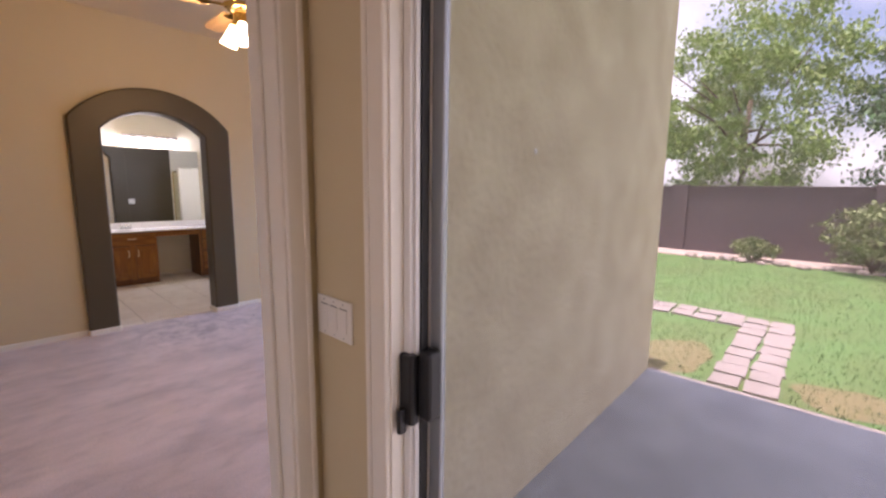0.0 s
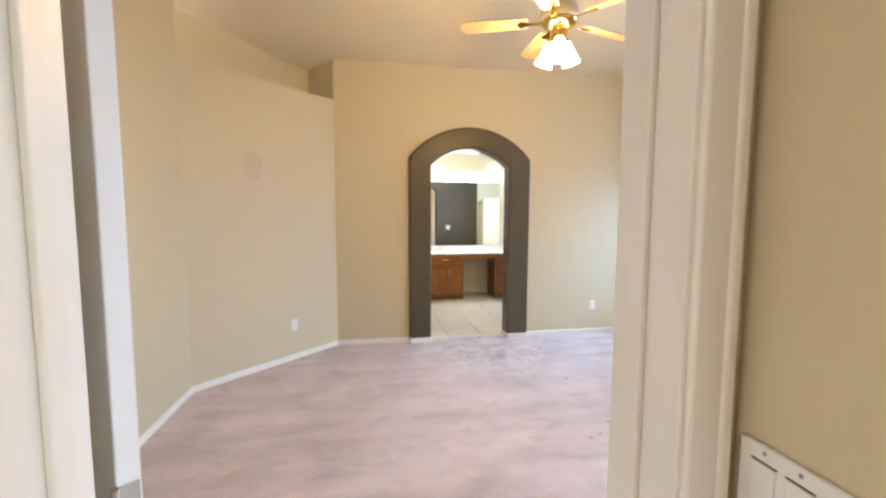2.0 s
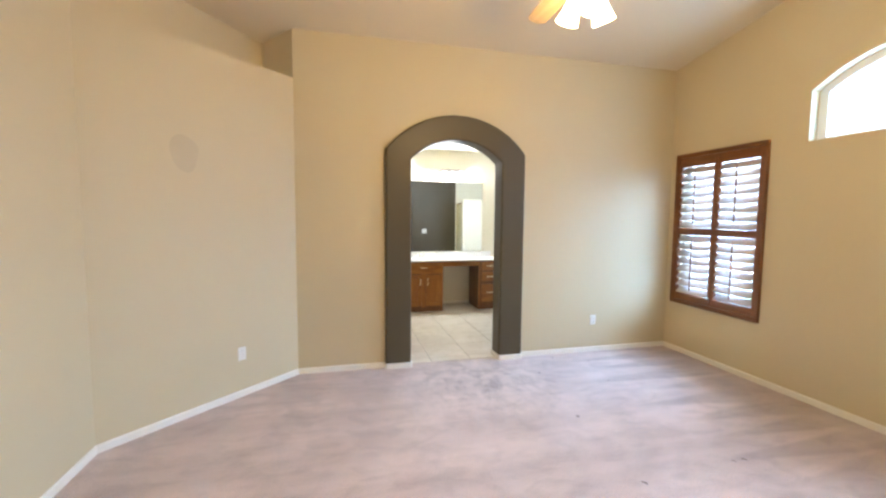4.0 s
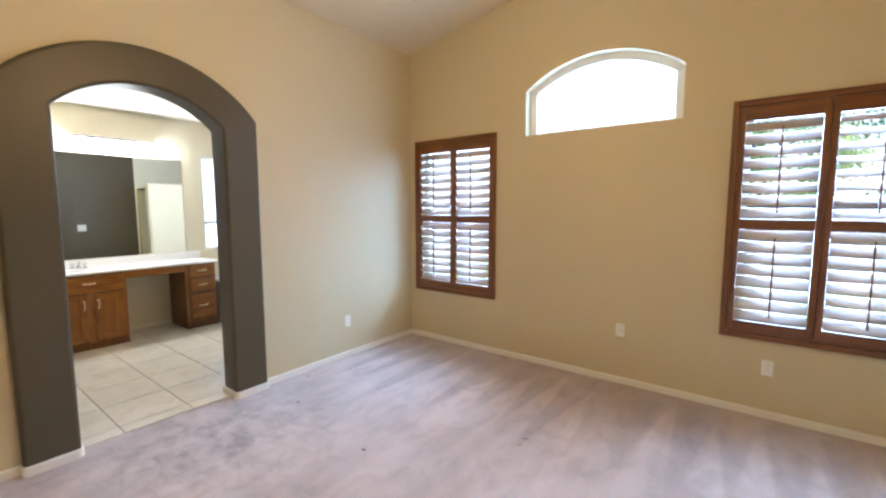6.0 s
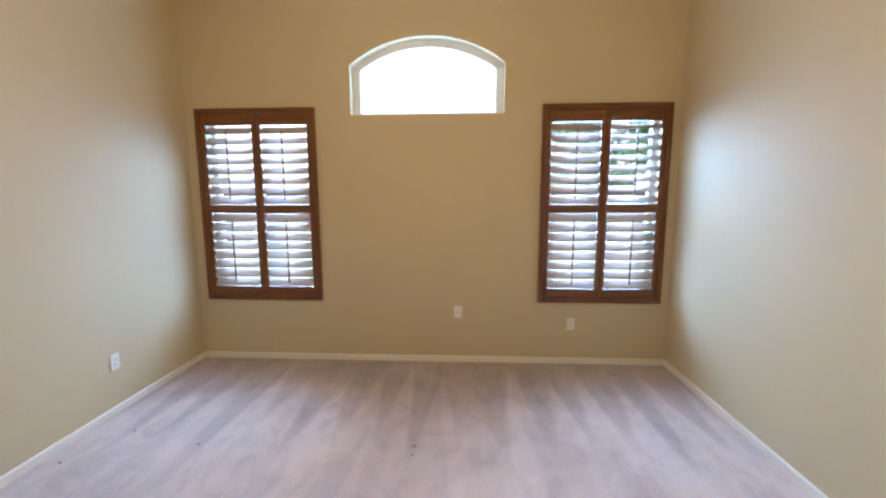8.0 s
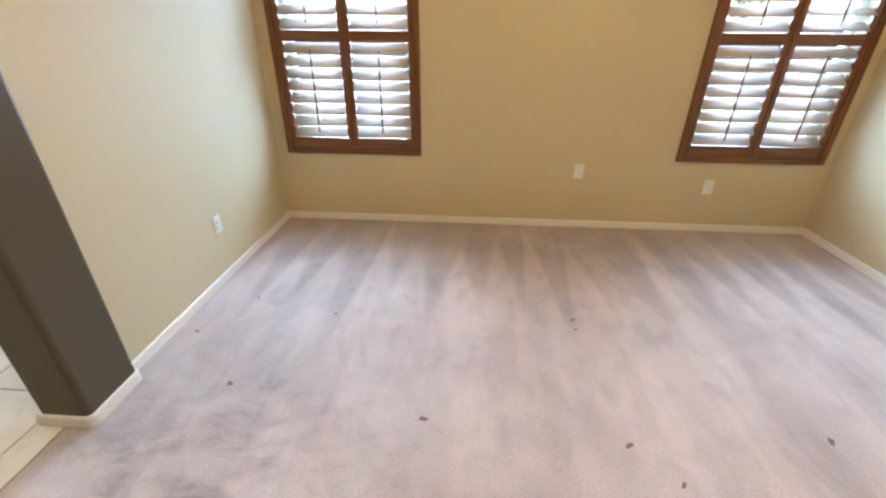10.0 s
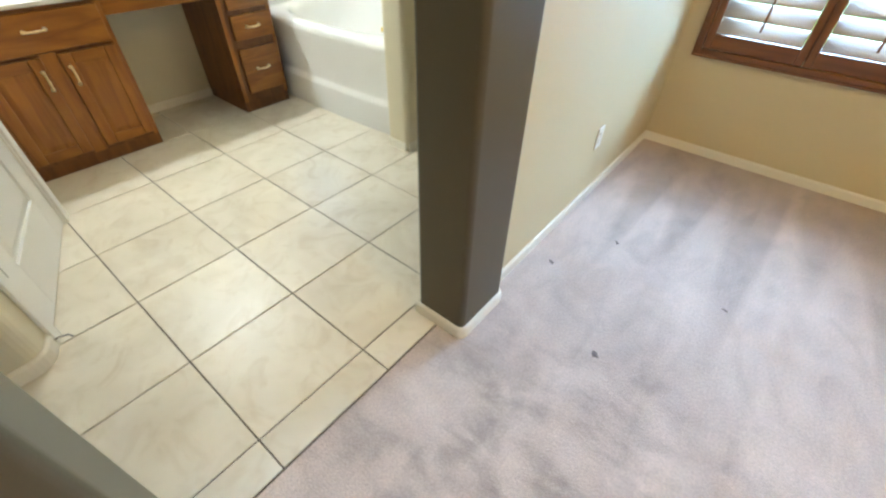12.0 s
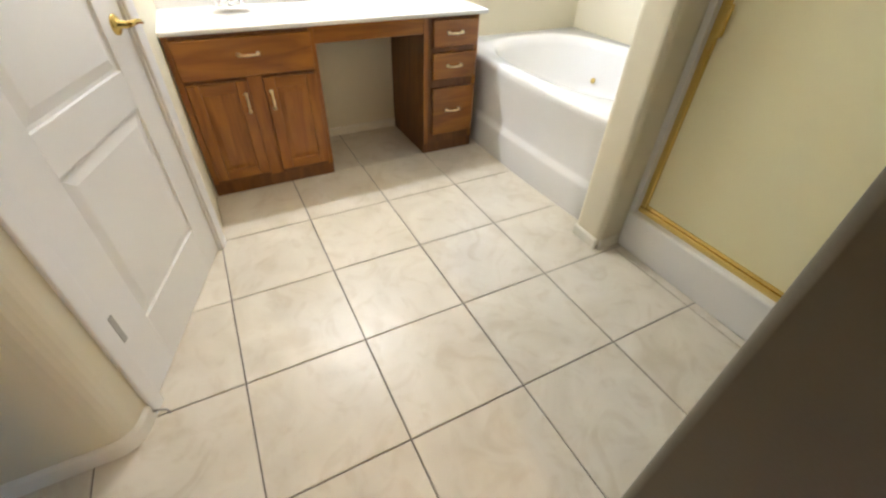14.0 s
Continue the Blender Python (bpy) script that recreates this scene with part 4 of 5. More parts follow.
cab = cabinet(1.145, 1.847, "oak sink cabinet with a false drawer and two doors")
pull(front("drawer_front", cab, 1.168, 1.822, 0.652, 0.842, OAKX, False), (VX + 0.020, 1.503, 0.759), True)
pull(front("door", cab, 1.178, 1.465, 0.098, 0.636, OAK, True), (VX + 0.020, 1.442, 0.519), False)
pull(front("door", cab, 1.542, 1.822, 0.098, 0.636, OAK, True), (VX + 0.020, 1.570, 0.519), False)
part("centre_stile", box(VX - 0.002, VX + 0.003, 1.468, 1.539, 0.075, 0.648, 0.0008), OAK, cab)
cab = cabinet(2.484, 2.862, "narrow oak cabinet of three drawers")
for z0, z1, zh in ((0.690, 0.845, 0.772), (0.500, 0.660, 0.582), (0.133, 0.446, 0.300)):
    pull(front("drawer_front", cab, 2.541, 2.848, z0, z1, OAKX, False), (VX + 0.020, 2.690, zh), True)
tagged(part("vanity_apron", box(VX - 0.02, VX, 1.848, 2.483, 0.772, 0.862, 0.002), OAKX), "oak apron rail over the knee space", "apron")

# one-piece top with an oval bowl
top = thing("countertop", (VX, 2.0, 0.85), "white cultured marble vanity top with oval bowl", "countertop", m=Matrix.Identity(4))
X0, X1, Y0, Y1, ZT = BW + 0.001, -8.118, 1.142, 2.90, 0.886
cx, cy, ra, rb = -8.40, 1.505, 0.165, 0.225
bm = bmesh.new()
SEGS = 48
rings = [[] for _ in range(6)]
for k in range(SEGS):
    t = 2 * math.pi * k / SEGS
    dx, dy = math.cos(t), math.sin(t)
    s = min((X1 - 0.004 - cx) / dx if dx > 1e-6 else 9, (X0 - cx) / dx if dx < -1e-6 else 9, (Y1 - cy) / dy if dy > 1e-6 else 9, (Y0 - cy) / dy if dy < -1e-6 else 9)
    pts = [(cx + dx * s, cy + dy * s, ZT), (cx + dx * ra * 1.06, cy + dy * rb * 1.06, ZT), (cx + dx * ra, cy + dy * rb, ZT - 0.008), (cx + dx * ra * 0.9, cy + dy * rb * 0.9, ZT - 0.055), (cx + dx * ra * 0.6, cy + dy * rb * 0.6, ZT - 0.11), (cx + dx * ra * 0.12, cy + dy * rb * 0.12, ZT - 0.125)]
    for ringv, q in zip(rings, pts):
        ringv.append(bm.verts.new(q))
corners = [(X1 - 0.004, Y1), (X0, Y1), (X0, Y0), (X1 - 0.004, Y0)]
for a, b in zip(rings, rings[1:]):
    for k in range(SEGS):
        f = bm.faces.new((a[k], a[(k + 1) % SEGS], b[(k + 1) % SEGS], b[k]))
        f.smooth = True
bm.faces.new(rings[-1])
for px, py in corners:
    near = sorted(rings[0], key=lambda v: (v.co.x - px) ** 2 + (v.co.y - py) ** 2)
    side_x = [v for v in near if abs(v.co.x - px) < 1e-5][:1]
    side_y = [v for v in near if abs(v.co.y - py) < 1e-5][:1]
    if side_x and side_y and side_x[0] is not side_y[0]:
        bm.faces.new((side_x[0], side_y[0], bm.verts.new((px, py, ZT))))
part("top_and_bowl", bm, MARBLE, top)
part("front_edge", box(X1 - 0.012, X1, Y0, Y1 + 0.003, 0.868, ZT + 0.001, 0.006, seg=3), MARBLE, top)
part("end_edge", box(X0, X1 - 0.012, Y1 - 0.004, Y1 + 0.003, 0.864, ZT + 0.001, 0.003), MARBLE, top)
part("underside", box(X0, X1 - 0.012, Y0, Y1 - 0.004, 0.8635, 0.868), MARBLE, top)
part("backsplash", box(BW + 0.001, BW + 0.020, Y0, Y1, ZT + 0.001, ZT + 0.10, 0.004), MARBLE, top)
faucet = thing("bathroom_faucet", (-8.565, 1.505, ZT), "chrome two-handle bathroom faucet", "faucet")
part("base", box(-0.028, 0.028, -0.085, 0.085, 0, 0.022, 0.008, seg=3), CHROME, faucet)
part("spout", tube([(0, 0, 0.02), (0.01, 0, 0.06), (0.05, 0, 0.078), (0.10, 0, 0.066), (0.118, 0, 0.045)], [0.014, 0.013, 0.012, 0.011, 0.010], 12), CHROME, faucet)
for s in (-1, 1):
    part("lever", lathe([(0.018, 0.02), (0.016, 0.045), (0.021, 0.05), (0.019, 0.066), (0.008, 0.07)], 14, None, Matrix.Translation((0, s * 0.06, 0))), CHROME, faucet)
tagged(part("vanity_mirror", box(BW + 0.001, BW + 0.006, 1.146, 2.722, ZT + 0.105, 2.262), mirror), "frameless plate mirror over the vanity", "mirror")
light = thing("vanity_light", (BW, 1.98, 2.44), "chrome bath bar with a row of lit globe bulbs", "wall light")
part("bar", box(0.001, 0.130, -0.405, 0.405, -0.012, 0.030, 0.012, seg=3), CHROME, light)
for k in range(5):
    yk = -0.32 + 0.16 * k
    so = part("socket", lathe([(0.024, 0.0), (0.027, -0.018), (0.020, -0.045)], 14, None, Matrix.Translation((0.10, yk, -0.012))), CHROME, light)
    b_ = bmesh.new()
    bmesh.ops.create_uvsphere(b_, u_segments=16, v_segments=10, radius=0.052, matrix=Matrix.Translation((0.10, yk, -0.095)))
    for f in b_.faces:
        f.smooth = True
    part("bulb", b_, BULB, so, "lit white globe bulb").visible_shadow = False

# ---- bathroom: closet door in the angled wall ----
cl_frame = tagged(new("door_3"), "white jamb and casing of the closet door", "door frame", "", "structure")
yaw = math.degrees(math.atan2(dirv.y, dirv.x))
cl_frame.matrix_world = pose(e0.x, e0.y, 0, 0, 0, yaw)
span = (e1 - e0).length
for a, b in ((0, 0.018), (span - 0.018, span)):
    part("jamb", box(a, b, -0.004, 0.12, 0, 2.06, 0.002), WHITE, cl_frame)
part("head_jamb", box(0.018, span - 0.018, -0.004, 0.12, 2.04, 2.06, 0.002), WHITE, cl_frame)
for a, b in ((-0.05, 0.01), (span - 0.01, span + 0.05)):
    part("casing", box(a, b, -0.016, -0.001, 0.0, 2.11, 0.005), WHITE, cl_frame)
part("head_casing", box(-0.05, span + 0.05, -0.0165, -0.001, 2.052, 2.112, 0.005), WHITE, cl_frame)
cl = thing("closet_door", (e0.x, e0.y, 0), "closed white two-panel door with brass lever", "door", m=pose(e0.x, e0.y, 0.012, 0, 0, yaw) @ Matrix.Translation((0.021, 0.004, 0)))
dw = span - 0.042
door_leaf(dw, 2.02, 0.035, WHITE, cl, ((0.155, 0.655, 0.235, 0.775), (0.155, 0.655, 0.900, 1.88)))
part("hinge", box(0.014, 0.034, -0.003, 0.001, 0.275, 0.385, 0.001), STEEL, cl, "satin steel hinge")
kb = part("rosette", lathe([(0.032, 0), (0.032, 0.004), (0.024, 0.010), (0.012, 0.014), (0.011, 0.04)], 20, None, Matrix.Translation((0.735, 0.0, 1.02)) @ Matrix.Rotation(radians(90), 4, "X")), BRASS, cl, "polished brass rosette")
part("lever", tube([(0.735, -0.040, 1.02), (0.758, -0.046, 1.022), (0.80, -0.047, 1.018), (0.825, -0.043, 1.010)], [0.011, 0.010, 0.008, 0.007], 10), BRASS, kb)

# ---- bathroom: bath ----
bath = thing("bathtub", (-7.85, 3.5, 0), "white acrylic alcove bathtub with bowed front", "bathtub", m=Matrix.Identity(4))
TX0, TX1, TY0, TY1, TZ = BW + 0.003, -7.003, 2.915, BN - 0.003, 0.592
tx, ty = (TX0 + TX1) / 2, (TY0 + TY1) / 2
bm = bmesh.new()
SEGS = 64
loops = []
specs = [(1.0, 0.0, "o"), (0.999, 0.185, "o"), (0.996, 0.205, "o"), (0.985, 0.222, "o"), (0.982, 0.24, "o"), (0.990, 0.50, "o"), (0.993, 0.545, "o"), (0.991, 0.570, "o"), (0.986, 0.585, "o"), (0.977, TZ, "o"), (1.05, TZ, "i"), (1.02, TZ - 0.004, "i"), (0.99, TZ - 0.018, "i"), (0.96, TZ - 0.06, "i"), (0.87, 0.30, "i"), (0.75, 0.19, "i"), (0.5, 0.165, "i")]
for s, z, mode in specs:
    ringv = []
    for k in range(SEGS):
        t = 2 * math.pi * (k + 0.5) / SEGS
        dx, dy = math.cos(t), math.sin(t)
        if mode == "o":
            ax, ay = (TX1 - TX0) / 2, (TY1 - TY0) / 2
            q = 1 / max(abs(dx) / ax, abs(dy) / ay)
            x, y = tx + dx * q, ty + dy * q
            if y < TY0 + 0.001:
                y = TY0 + (1 - s) * 2.0 + 0.035 * ((x - tx) / ax) ** 2
        else:
            ax, ay = 0.70, 0.505
            q = (abs(dx) ** 2.6 + abs(dy) ** 2.6) ** (-1 / 2.6)
            x, y = tx + dx * q * ax * s, ty + 0.02 + dy * q * ay * s
        ringv.append(bm.verts.new((x, y, z)))
    loops.append(ringv)
for a, b in zip(loops, loops[1:]):
    for k in range(SEGS):
        f = bm.faces.new((a[k], a[(k + 1) % SEGS], b[(k + 1) % SEGS], b[k]))
        f.smooth = True
bm.faces.new(loops[-1])
part("shell", bm, TUB, bath)
for jx, jy in ((-7.86, 3.98), (-7.45, 3.97), (-8.15, 3.975)):
    part("jet", lathe([(0.022, 0), (0.022, 0.006), (0.012, 0.012), (0.006, 0.008)], 16, None, Matrix.Translation((jx, jy - 0.02, 0.33)) @ Matrix.Rotation(radians(75), 4, "X")), BRASS, bath, "small brass jet")

# bath window
bwin = tagged(new("window_4"), "white framed bath window over the tub", "window", "", "structure")
bm = bmesh.new()
for a, b, c, d in ((2.98, 3.02, 0.98, 2.36), (3.68, 3.72, 0.98, 2.36), (3.02, 3.68, 0.98, 1.02), (3.02, 3.68, 2.32, 2.36), (3.02, 3.68, 1.37, 1.41)):
    box(BW - 0.09, BW - 0.04, a, b, c, d, 0.004, bm)
part("window_frame", bm, VINYL, bwin)
for c, d in ((1.02, 1.37), (1.41, 2.32)):
    part("pane", box(BW - 0.07, BW - 0.065, 3.02, 3.68, c, d), MILK, bwin).visible_shadow = False

# ---- bathroom: shower ----
shower = thing("shower_enclosure", (-6.3, 3.03, 0), "gold framed shower enclosure with obscure glass", "shower", m=Matrix.Identity(4))
SX0, SX1 = -6.818, BACK - 0.014
part("curb", box(SX0, SX1, 2.99, 3.11, 0, 0.215, 0.012, seg=3), MARBLE, shower, "white cultured marble curb")
bm = box(SX0, SX1, 3.025, 3.065, 0.216, 0.245, 0.004)
box(SX0, SX1, 3.035, 3.045, 0.245, 0.262, 0.002, bm)
part("bottom_track", bm, BRASS, shower)
bm = box(SX0 + 0.03, SX0 + 0.062, 3.028, 3.062, 0.245, 1.93, 0.004)
part("wall_post", bm, BRASS, shower)
part("side_panel", box(SX0, SX0 + 0.03, 3.0, 3.10, 0.215, 2.0, 0.003), MARBLE, shower, "white marble jamb strip")
part("end_post", box(SX1 - 0.03, SX1, 3.028, 3.062, 0.245, 1.93, 0.004), BRASS, shower)
part("top_track", box(SX0 + 0.03, SX1, 3.025, 3.065, 1.93, 1.965, 0.004), BRASS, shower)
part("glass", box(SX0 + 0.062, SX1 - 0.03, 3.043, 3.049, 0.262, 1.93), FROST, shower, "yellowish obscure glass")
part("pull", box(SX0 + 0.064, SX0 + 0.084, 3.012, 3.030, 1.02, 1.13, 0.004), BRASS, shower, "small brass pull")
wall("wall_shower", box(BACK - 0.013, BACK - 0.001, 3.001, BN, 0, 2.83), SURROUND, "cream shower surround panel")
part("shower_pan", box(-6.82, SX1, 3.11, BN, 0.0, 0.05, 0.003), MARBLE, shower)

stop = thing("door_stop", (P0.x + dirv.x * 0.10 - inn.x * 0.012, P0.y + dirv.y * 0.10 - inn.y * 0.012, 0.032), "small bent metal door stop on the baseboard", "door stop")
d2 = -inn
part("wire", tube([(0, 0, 0), (d2.x * 0.02, d2.y * 0.02, 0.006), (d2.x * 0.045, d2.y * 0.045, 0.004), (d2.x * 0.055 + 0.01, d2.y * 0.055, -0.006)], 0.0035, 8), STEEL, stop)

# ---- garden ----
GZ = -0.17
tagged(link("ground", box(-400, 400, 4.325, 600, GZ - 0.4, GZ), LAWN), "green lawn with bare sandy patches", "lawn", "", "structure")
tagged(link("ground_west", box(-400, -5.85, -400, 4.32, GZ - 0.4, GZ - 0.002), GRAVEL), "pale gravel yard", "ground", "", "structure")
tagged(link("ground_south", box(-5.848, 400, -400, -3.6, GZ - 0.4, GZ - 0.002), GRAVEL), "pale gravel yard", "ground", "", "structure")
tagged(link("planting_bed", box(-20, 20, 13.2, 14.4, GZ - 0.2, GZ + 0.03, 0.02), GRAVEL), "pinkish gravel bed along the fence", "gravel bed", "", "structure")
fence = tagged(new("garden_fence"), "dark brown block wall round the garden", "fence", "", "structure")
part("wall_run", box(-22, 22, 14.4, 14.6, GZ - 0.1, 1.74), BLOCK, fence)
part("coping", box(-22, 22, 14.37, 14.63, 1.74, 1.80, 0.01), BLOCK, fence)
for k in range(9):
    x = -3.25 + 4.4 * (k - 4)
    part("pilaster", box(x - 0.22, x + 0.22, 14.32, 14.68, GZ - 0.1, 1.84, 0.01), BLOCK, fence)
part("side_run", box(-15.2, -15.0, 0, 14.4, GZ - 0.1, 1.8), BLOCK, fence)
rng = random.Random(5)


def leaves(center, radii, count, size, seed, hollow=0.35):
    """Many small leaf sprays gathered in clumps, with gaps between them."""
    r = random.Random(seed)
    clumps = []
    for _ in range(110):
        d = Vector((r.gauss(0, 1), r.gauss(0, 1), r.gauss(0, 1))).normalized() * (hollow + (1 - hollow) * r.random() ** 0.5)
        clumps.append((Vector((d.x * radii[0], d.y * radii[1], d.z * radii[2])) * r.uniform(0.8, 1.1), r.uniform(0.22, 0.42)))
    verts, faces = [], []
    for i in range(count):
        c0, s = clumps[i % len(clumps)]
        o = Vector((r.gauss(0, 1), r.gauss(0, 1), r.gauss(0, 0.7))) * s * 0.5 * radii[0] * 0.5
        p = Vector(center) + c0 + o
        q = Euler((r.uniform(0, 6.3), r.uniform(0, 6.3), r.uniform(0, 6.3))).to_matrix()
        k = size * r.uniform(0.6, 1.5)
        n = len(verts)
        for a, b in ((-0.5, 0), (0, 0.28), (0.5, 0), (0, -0.28)):
            verts.append(p + q @ Vector((a * k, b * k, 0.06 * k * abs(a))))
        faces.append((n, n + 1, n + 2, n + 3))
    me = bpy.data.meshes.new("crown")
    me.from_pydata(verts, [], faces)
    return me


def tree(at, height, radii, material, label, seed, count=9000, size=0.22):
    t = thing("garden_tree", (at[0], at[1], GZ), label, "tree")
    r = random.Random(seed)
    cz = height - radii[2]
    bm = tube([(0, 0, -0.1), (0.08, 0.05, cz * 0.35), (0.0, 0.1, cz * 0.7), (0.1, 0, cz * 1.05)], [0.20, 0.16, 0.12, 0.06], 10)
    for k in range(9):
        a = 2 * math.pi * k / 9 + r.uniform(-0.3, 0.3)
        z0 = cz * r.uniform(0.45, 0.9)
        e = (radii[0] * 0.7 * math.cos(a), radii[1] * 0.7 * math.sin(a), cz + r.uniform(-0.4, 0.5) * radii[2])
        tube([(0.03, 0.05, z0), (e[0] * 0.4, e[1] * 0.4, z0 + (e[2] - z0) * 0.55), e], [0.07, 0.045, 0.015], 6, bm)
    part("trunk", bm, BARK, t)
    me = leaves((0, 0, cz), radii, count, size, seed)
    me.materials.append(material)
    crown = new("crown", me)
    crown.parent = t
    return t


tree((-2.3, 18.0), 8.4, (3.4, 3.0, 3.7), LEAF, "feathery light green tree behind the fence", 3, 26000, 0.13)
tree((3.0, 18.5), 6.8, (3.0, 2.8, 2.9), LEAF2, "deep green leafy tree behind the fence", 4, 18000, 0.14)


def shrub(at, r0, h, material, label, seed, count):
    s = thing("garden_shrub", (at[0], at[1], GZ), label, "shrub")
    r = random.Random(seed)
    bm = bmesh.new()
    for k in range(7):
        a = 2 * math.pi * k / 7
        tube([(0, 0, 0), (0.3 * r0 * math.cos(a), 0.3 * r0 * math.sin(a), h * 0.5), (0.6 * r0 * math.cos(a), 0.6 * r0 * math.sin(a), h * 0.85)], [0.02, 0.014, 0.006], 5, bm)
    part("stems", bm, BARK, s)
    me = leaves((0, 0, h * 0.52), (r0, r0, h * 0.48), count, 0.09, seed, 0.2)
    me.materials.append(material)
    cr = new("foliage", me)
    cr.parent = s
    return s


shrub((-1.15, 13.5), 0.48, 0.62, BUSH, "small pale green shrub in the gravel bed", 11, 1800)
shrub((1.0, 13.3), 1.05, 1.55, BUSH, "large rounded grey-green shrub by the fence", 12, 4200)
for k in range(12):
    b_ = bmesh.new()
    bmesh.ops.create_icosphere(b_, subdivisions=2, radius=1.0)
    s = rng.uniform(0.09, 0.2)
    for v in b_.verts:
        v.co *= s * (1 + 0.3 * noise.noise(v.co * 1.7 + Vector((k * 3.1, 0, 0))))
        v.co.z *= 0.6
    ob = tagged(link("border_rock", b_, ROCK), "rough pinkish border rock beside the lawn", "rock", "border rocks")
    ob.matrix_world = pose(-2.6 + 0.42 * k + rng.uniform(-0.1, 0.1), 13.1 + rng.uniform(-0.12, 0.12), GZ + s * 0.3, 0, 0, rng.uniform(0, 360))

# lawn blades
verts, faces = [], []
r = random.Random(21)
for i in range(26000):
    x, y = r.uniform(-4.5, 4.5), 4.4 + 8.7 * r.random() ** 1.3
    if (-0.62 < x < 0.02 and y < 7.3) or (-2.4 < x < 0.02 and 6.65 < y < 7.35):
        continue
    h, a, w = r.uniform(0.02, 0.05), r.uniform(0, 6.28), r.uniform(0.003, 0.006)
    dx, dy = math.cos(a) * w, math.sin(a) * w
    n = len(verts)
    verts += [(x - dx, y - dy, GZ), (x + dx, y + dy, GZ), (x + r.uniform(-0.02, 0.02), y + r.uniform(-0.02, 0.02), GZ + h)]
    faces.append((n, n + 1, n + 2))
me = bpy.data.meshes.new("grass")
me.from_pydata(verts, [], faces)
me.materials.append(BLADE)
tagged(new("grass", me), "short green lawn grass", "grass", "", "stuff")

# dry patches beside the path
for px, py, pa, pb in ((-0.98, 5.0, 0.34, 0.62), (0.45, 4.85, 0.42, 0.34), (1.5, 4.75, 0.5, 0.26)):
    b_ = bmesh.new()
    ring = [b_.verts.new((px + pa * math.cos(t) * (1 + 0.12 * math.sin(3 * t + px) + 0.05 * math.sin(7 * t)), py + pb * math.sin(t) * (1 + 0.12 * math.cos(2 * t + py) + 0.05 * math.sin(6 * t)), GZ + 0.004)) for t in [2 * math.pi * q / 26 for q in range(26)]]
    mid = b_.verts.new((px, py, GZ + 0.012))
    for q in range(26):
        b_.faces.new((ring[q], ring[(q + 1) % 26], mid))
    tagged(link("bare_patch", b_, DRY), "bare brown dry patch in the green lawn", "bare soil", "", "structure")

# flagstone path
path_ = tagged(new("garden_path"), "pinkish flagstone path across the lawn", "path", "", "structure")
r = random.Random(9)


def flag(x0, x1, y0, y1):
    g = 0.012
    pts = [(x0 + g, y0 + g), (x1 - g, y0 + g), (x1 - g, y1 - g), (x0 + g, y1 - g)]
    pts = [(x + r.uniform(-0.02, 0.02), y + r.uniform(-0.02, 0.02), GZ - 0.02) for x, y in pts]
    part("flagstone", prism(pts, (0, 0, 0.045 + r.uniform(0, 0.01))), PAVER, path_)


for j in range(9):
    for i in range(2):
        flag(-0.58 + 0.28 * i, -0.30 + 0.28 * i, 4.45 + 0.31 * j, 4.45 + 0.31 * (j + 1))
for j in range(2):
    for i in range(6):
        flag(-2.35 + 0.295 * i, -2.055 + 0.295 * i, 6.68 + 0.31 * j, 6.68 + 0.31 * (j + 1))

# sunlit edging strip along the slab
tagged(link("slab_edging", box(-1.06, 6.0, 4.322, 4.42, -0.30, -0.150, 0.008), PAVER), "pinkish edging strip between slab and lawn", "edging", "", "structure")

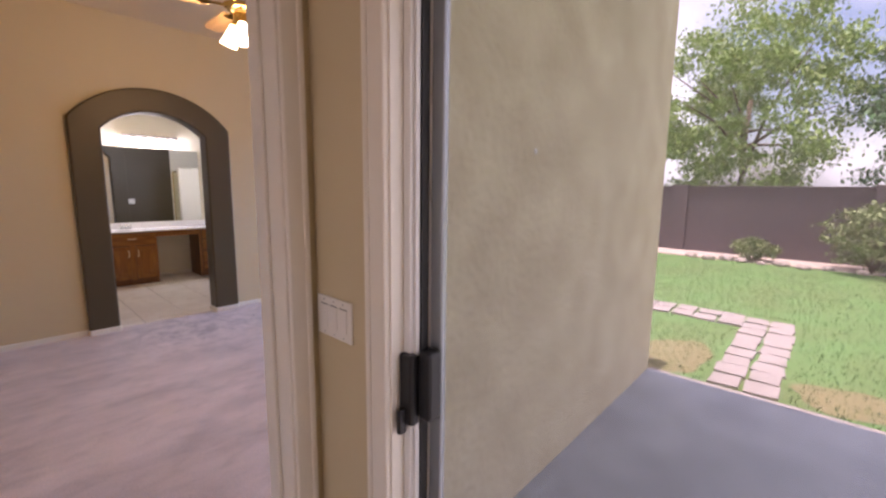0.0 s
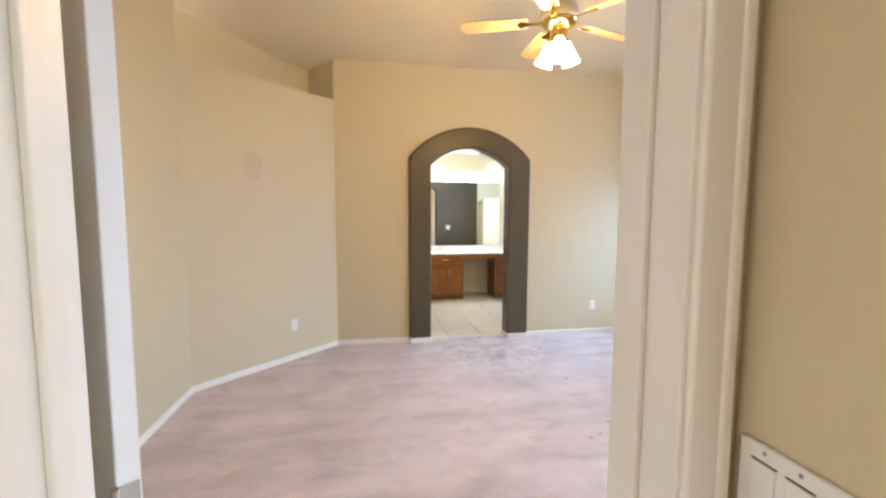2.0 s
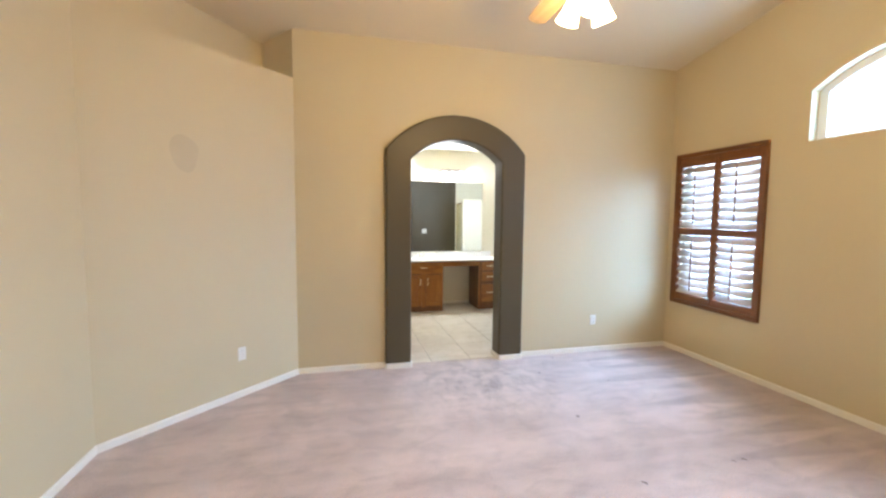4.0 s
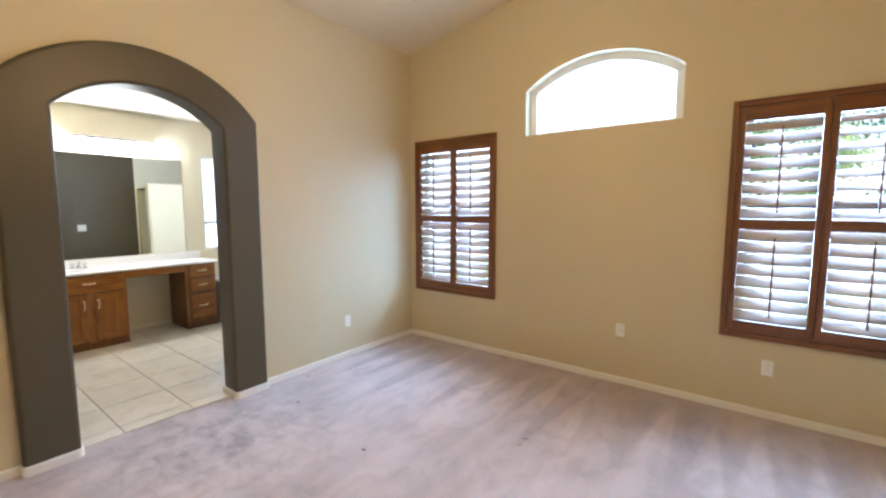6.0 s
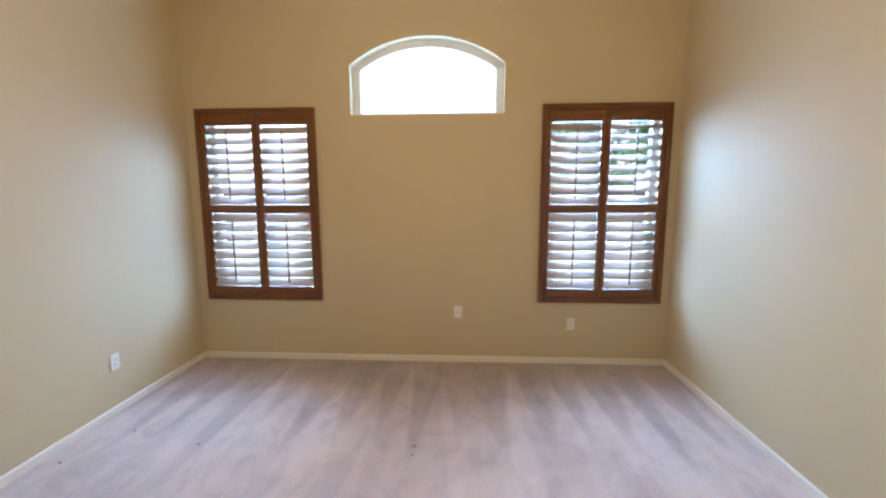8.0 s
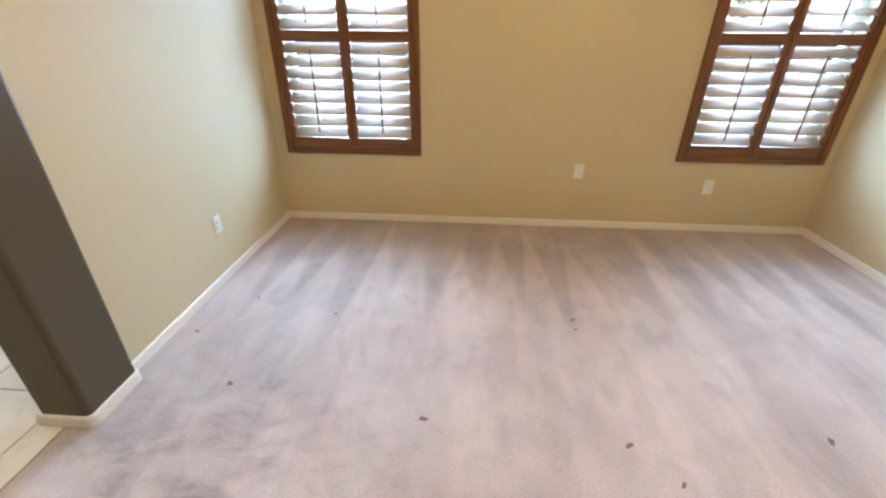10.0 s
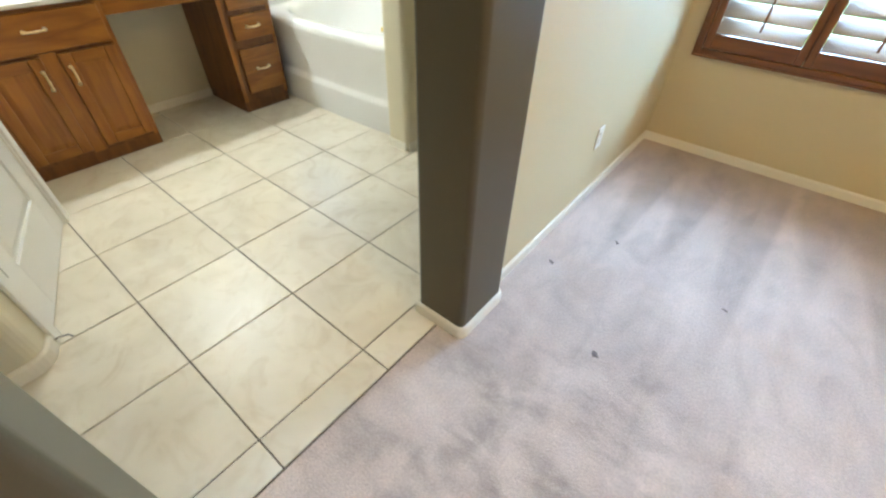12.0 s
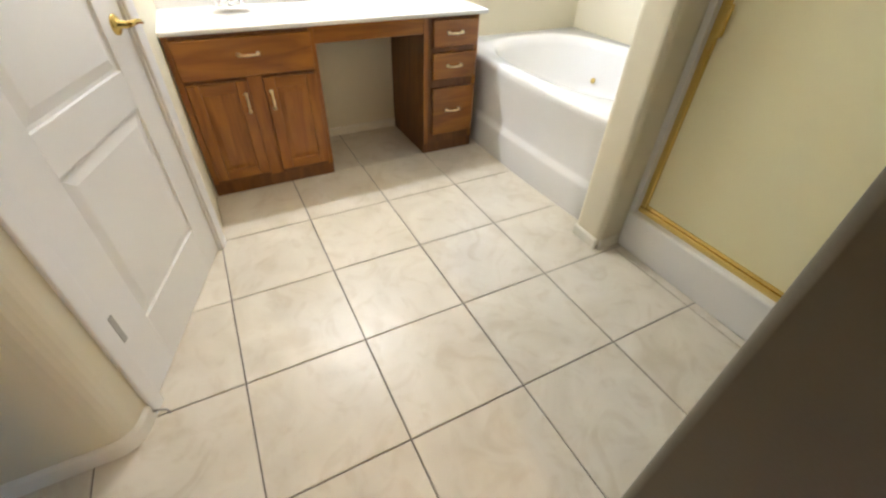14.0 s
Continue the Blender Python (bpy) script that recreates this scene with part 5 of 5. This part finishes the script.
# ---- carpet dents ----
for x, y, s in ((-3.41, 2.78, 0.02), (-3.41, 2.69, 0.016), (-4.215, 2.01, 0.022), (-5.55, 2.51, 0.018), (-5.36, 2.86, 0.016), (-5.165, 2.145, 0.02), (-3.35, 1.94, 0.022), (-2.50, 2.02, 0.024), (-3.20, 1.78, 0.018), (-3.16, 1.68, 0.022), (-4.82, 2.73, 0.016)):
    b_ = bmesh.new()
    ring = [b_.verts.new((s * (1 + 0.35 * math.sin(3 * t + x * 9)) * math.cos(t) * 1.2, s * (1 + 0.35 * math.cos(2 * t + y * 7)) * math.sin(t) * 0.7, 0)) for t in [2 * math.pi * q / 12 for q in range(12)]]
    mid = b_.verts.new((0, 0, 0.002))
    for q in range(12):
        b_.faces.new((ring[q], ring[(q + 1) % 12], mid))
    ob = tagged(link("carpet_dent", b_, DENT), "dark flattened furniture dent in the carpet", "carpet dent", "carpet dents")
    ob.matrix_world = pose(x, y, 0.0015, 0, 0, 40 * x)
    ob.scale = (0.75, 0.75, 1)

# ---- bathroom tiles ----
P, GX, GY = 0.457, -5.875, 1.120
g = 0.0028
shared = {}
for i in range(-1, 7):
    for j in range(-4, 7):
        x1, y0 = GX - P * i, GY + P * j
        x0, y1 = x1 - P, y0 + P
        x1, x0, y0, y1 = min(x1, -5.737), max(x0, BW), max(y0, -0.3), min(y1, 3.02)
        if x1 - x0 < 0.03 or y1 - y0 < 0.03:
            continue
        key = (round(x1 - x0, 4), round(y1 - y0, 4))
        if key not in shared:
            b_ = box(-(key[0] / 2 - g), key[0] / 2 - g, -(key[1] / 2 - g), key[1] / 2 - g, -0.009, 0.0, 0.0016, seg=1)
            t_ = part("tile", b_, TILE, floor_bath)
            shared[key] = t_.data
        else:
            t_ = new("tile", shared[key])
            t_.parent = floor_bath
        t_.location = ((x0 + x1) / 2, (y0 + y1) / 2, 0.0)

# ---- smudge on the diagonal wall ----
b_ = bmesh.new()
ring = [b_.verts.new((0.105 * math.cos(t) * (1 + 0.12 * math.sin(3 * t)), 0, 0.15 * math.sin(t) * (1 + 0.1 * math.cos(2 * t + 1)))) for t in [2 * math.pi * q / 28 for q in range(28)]]
b_.faces.new(ring)
smudge = tagged(link("wall_smudge", b_, STAIN), "faint oval smudge on the tan diagonal wall", "wall stain")
smudge.matrix_world = pose(-4.9419, -1.0359, 2.10, 0, 0, 135)

# ---- small white spot on the stucco, a flattened lump ----
b_ = bmesh.new()
bmesh.ops.create_icosphere(b_, subdivisions=2, radius=0.018)
for v in b_.verts:
    v.co.x *= 0.4
    v.co += Vector((0, 0.35, 0.2)) * 0.018 * noise.noise(v.co * 60)
white_spot = tagged(link("wall_spot", b_, PLASTIC), "small white spot on the tan stucco wall", "wall plug")
white_spot.matrix_world = pose(-1.055, 1.958, 1.831)
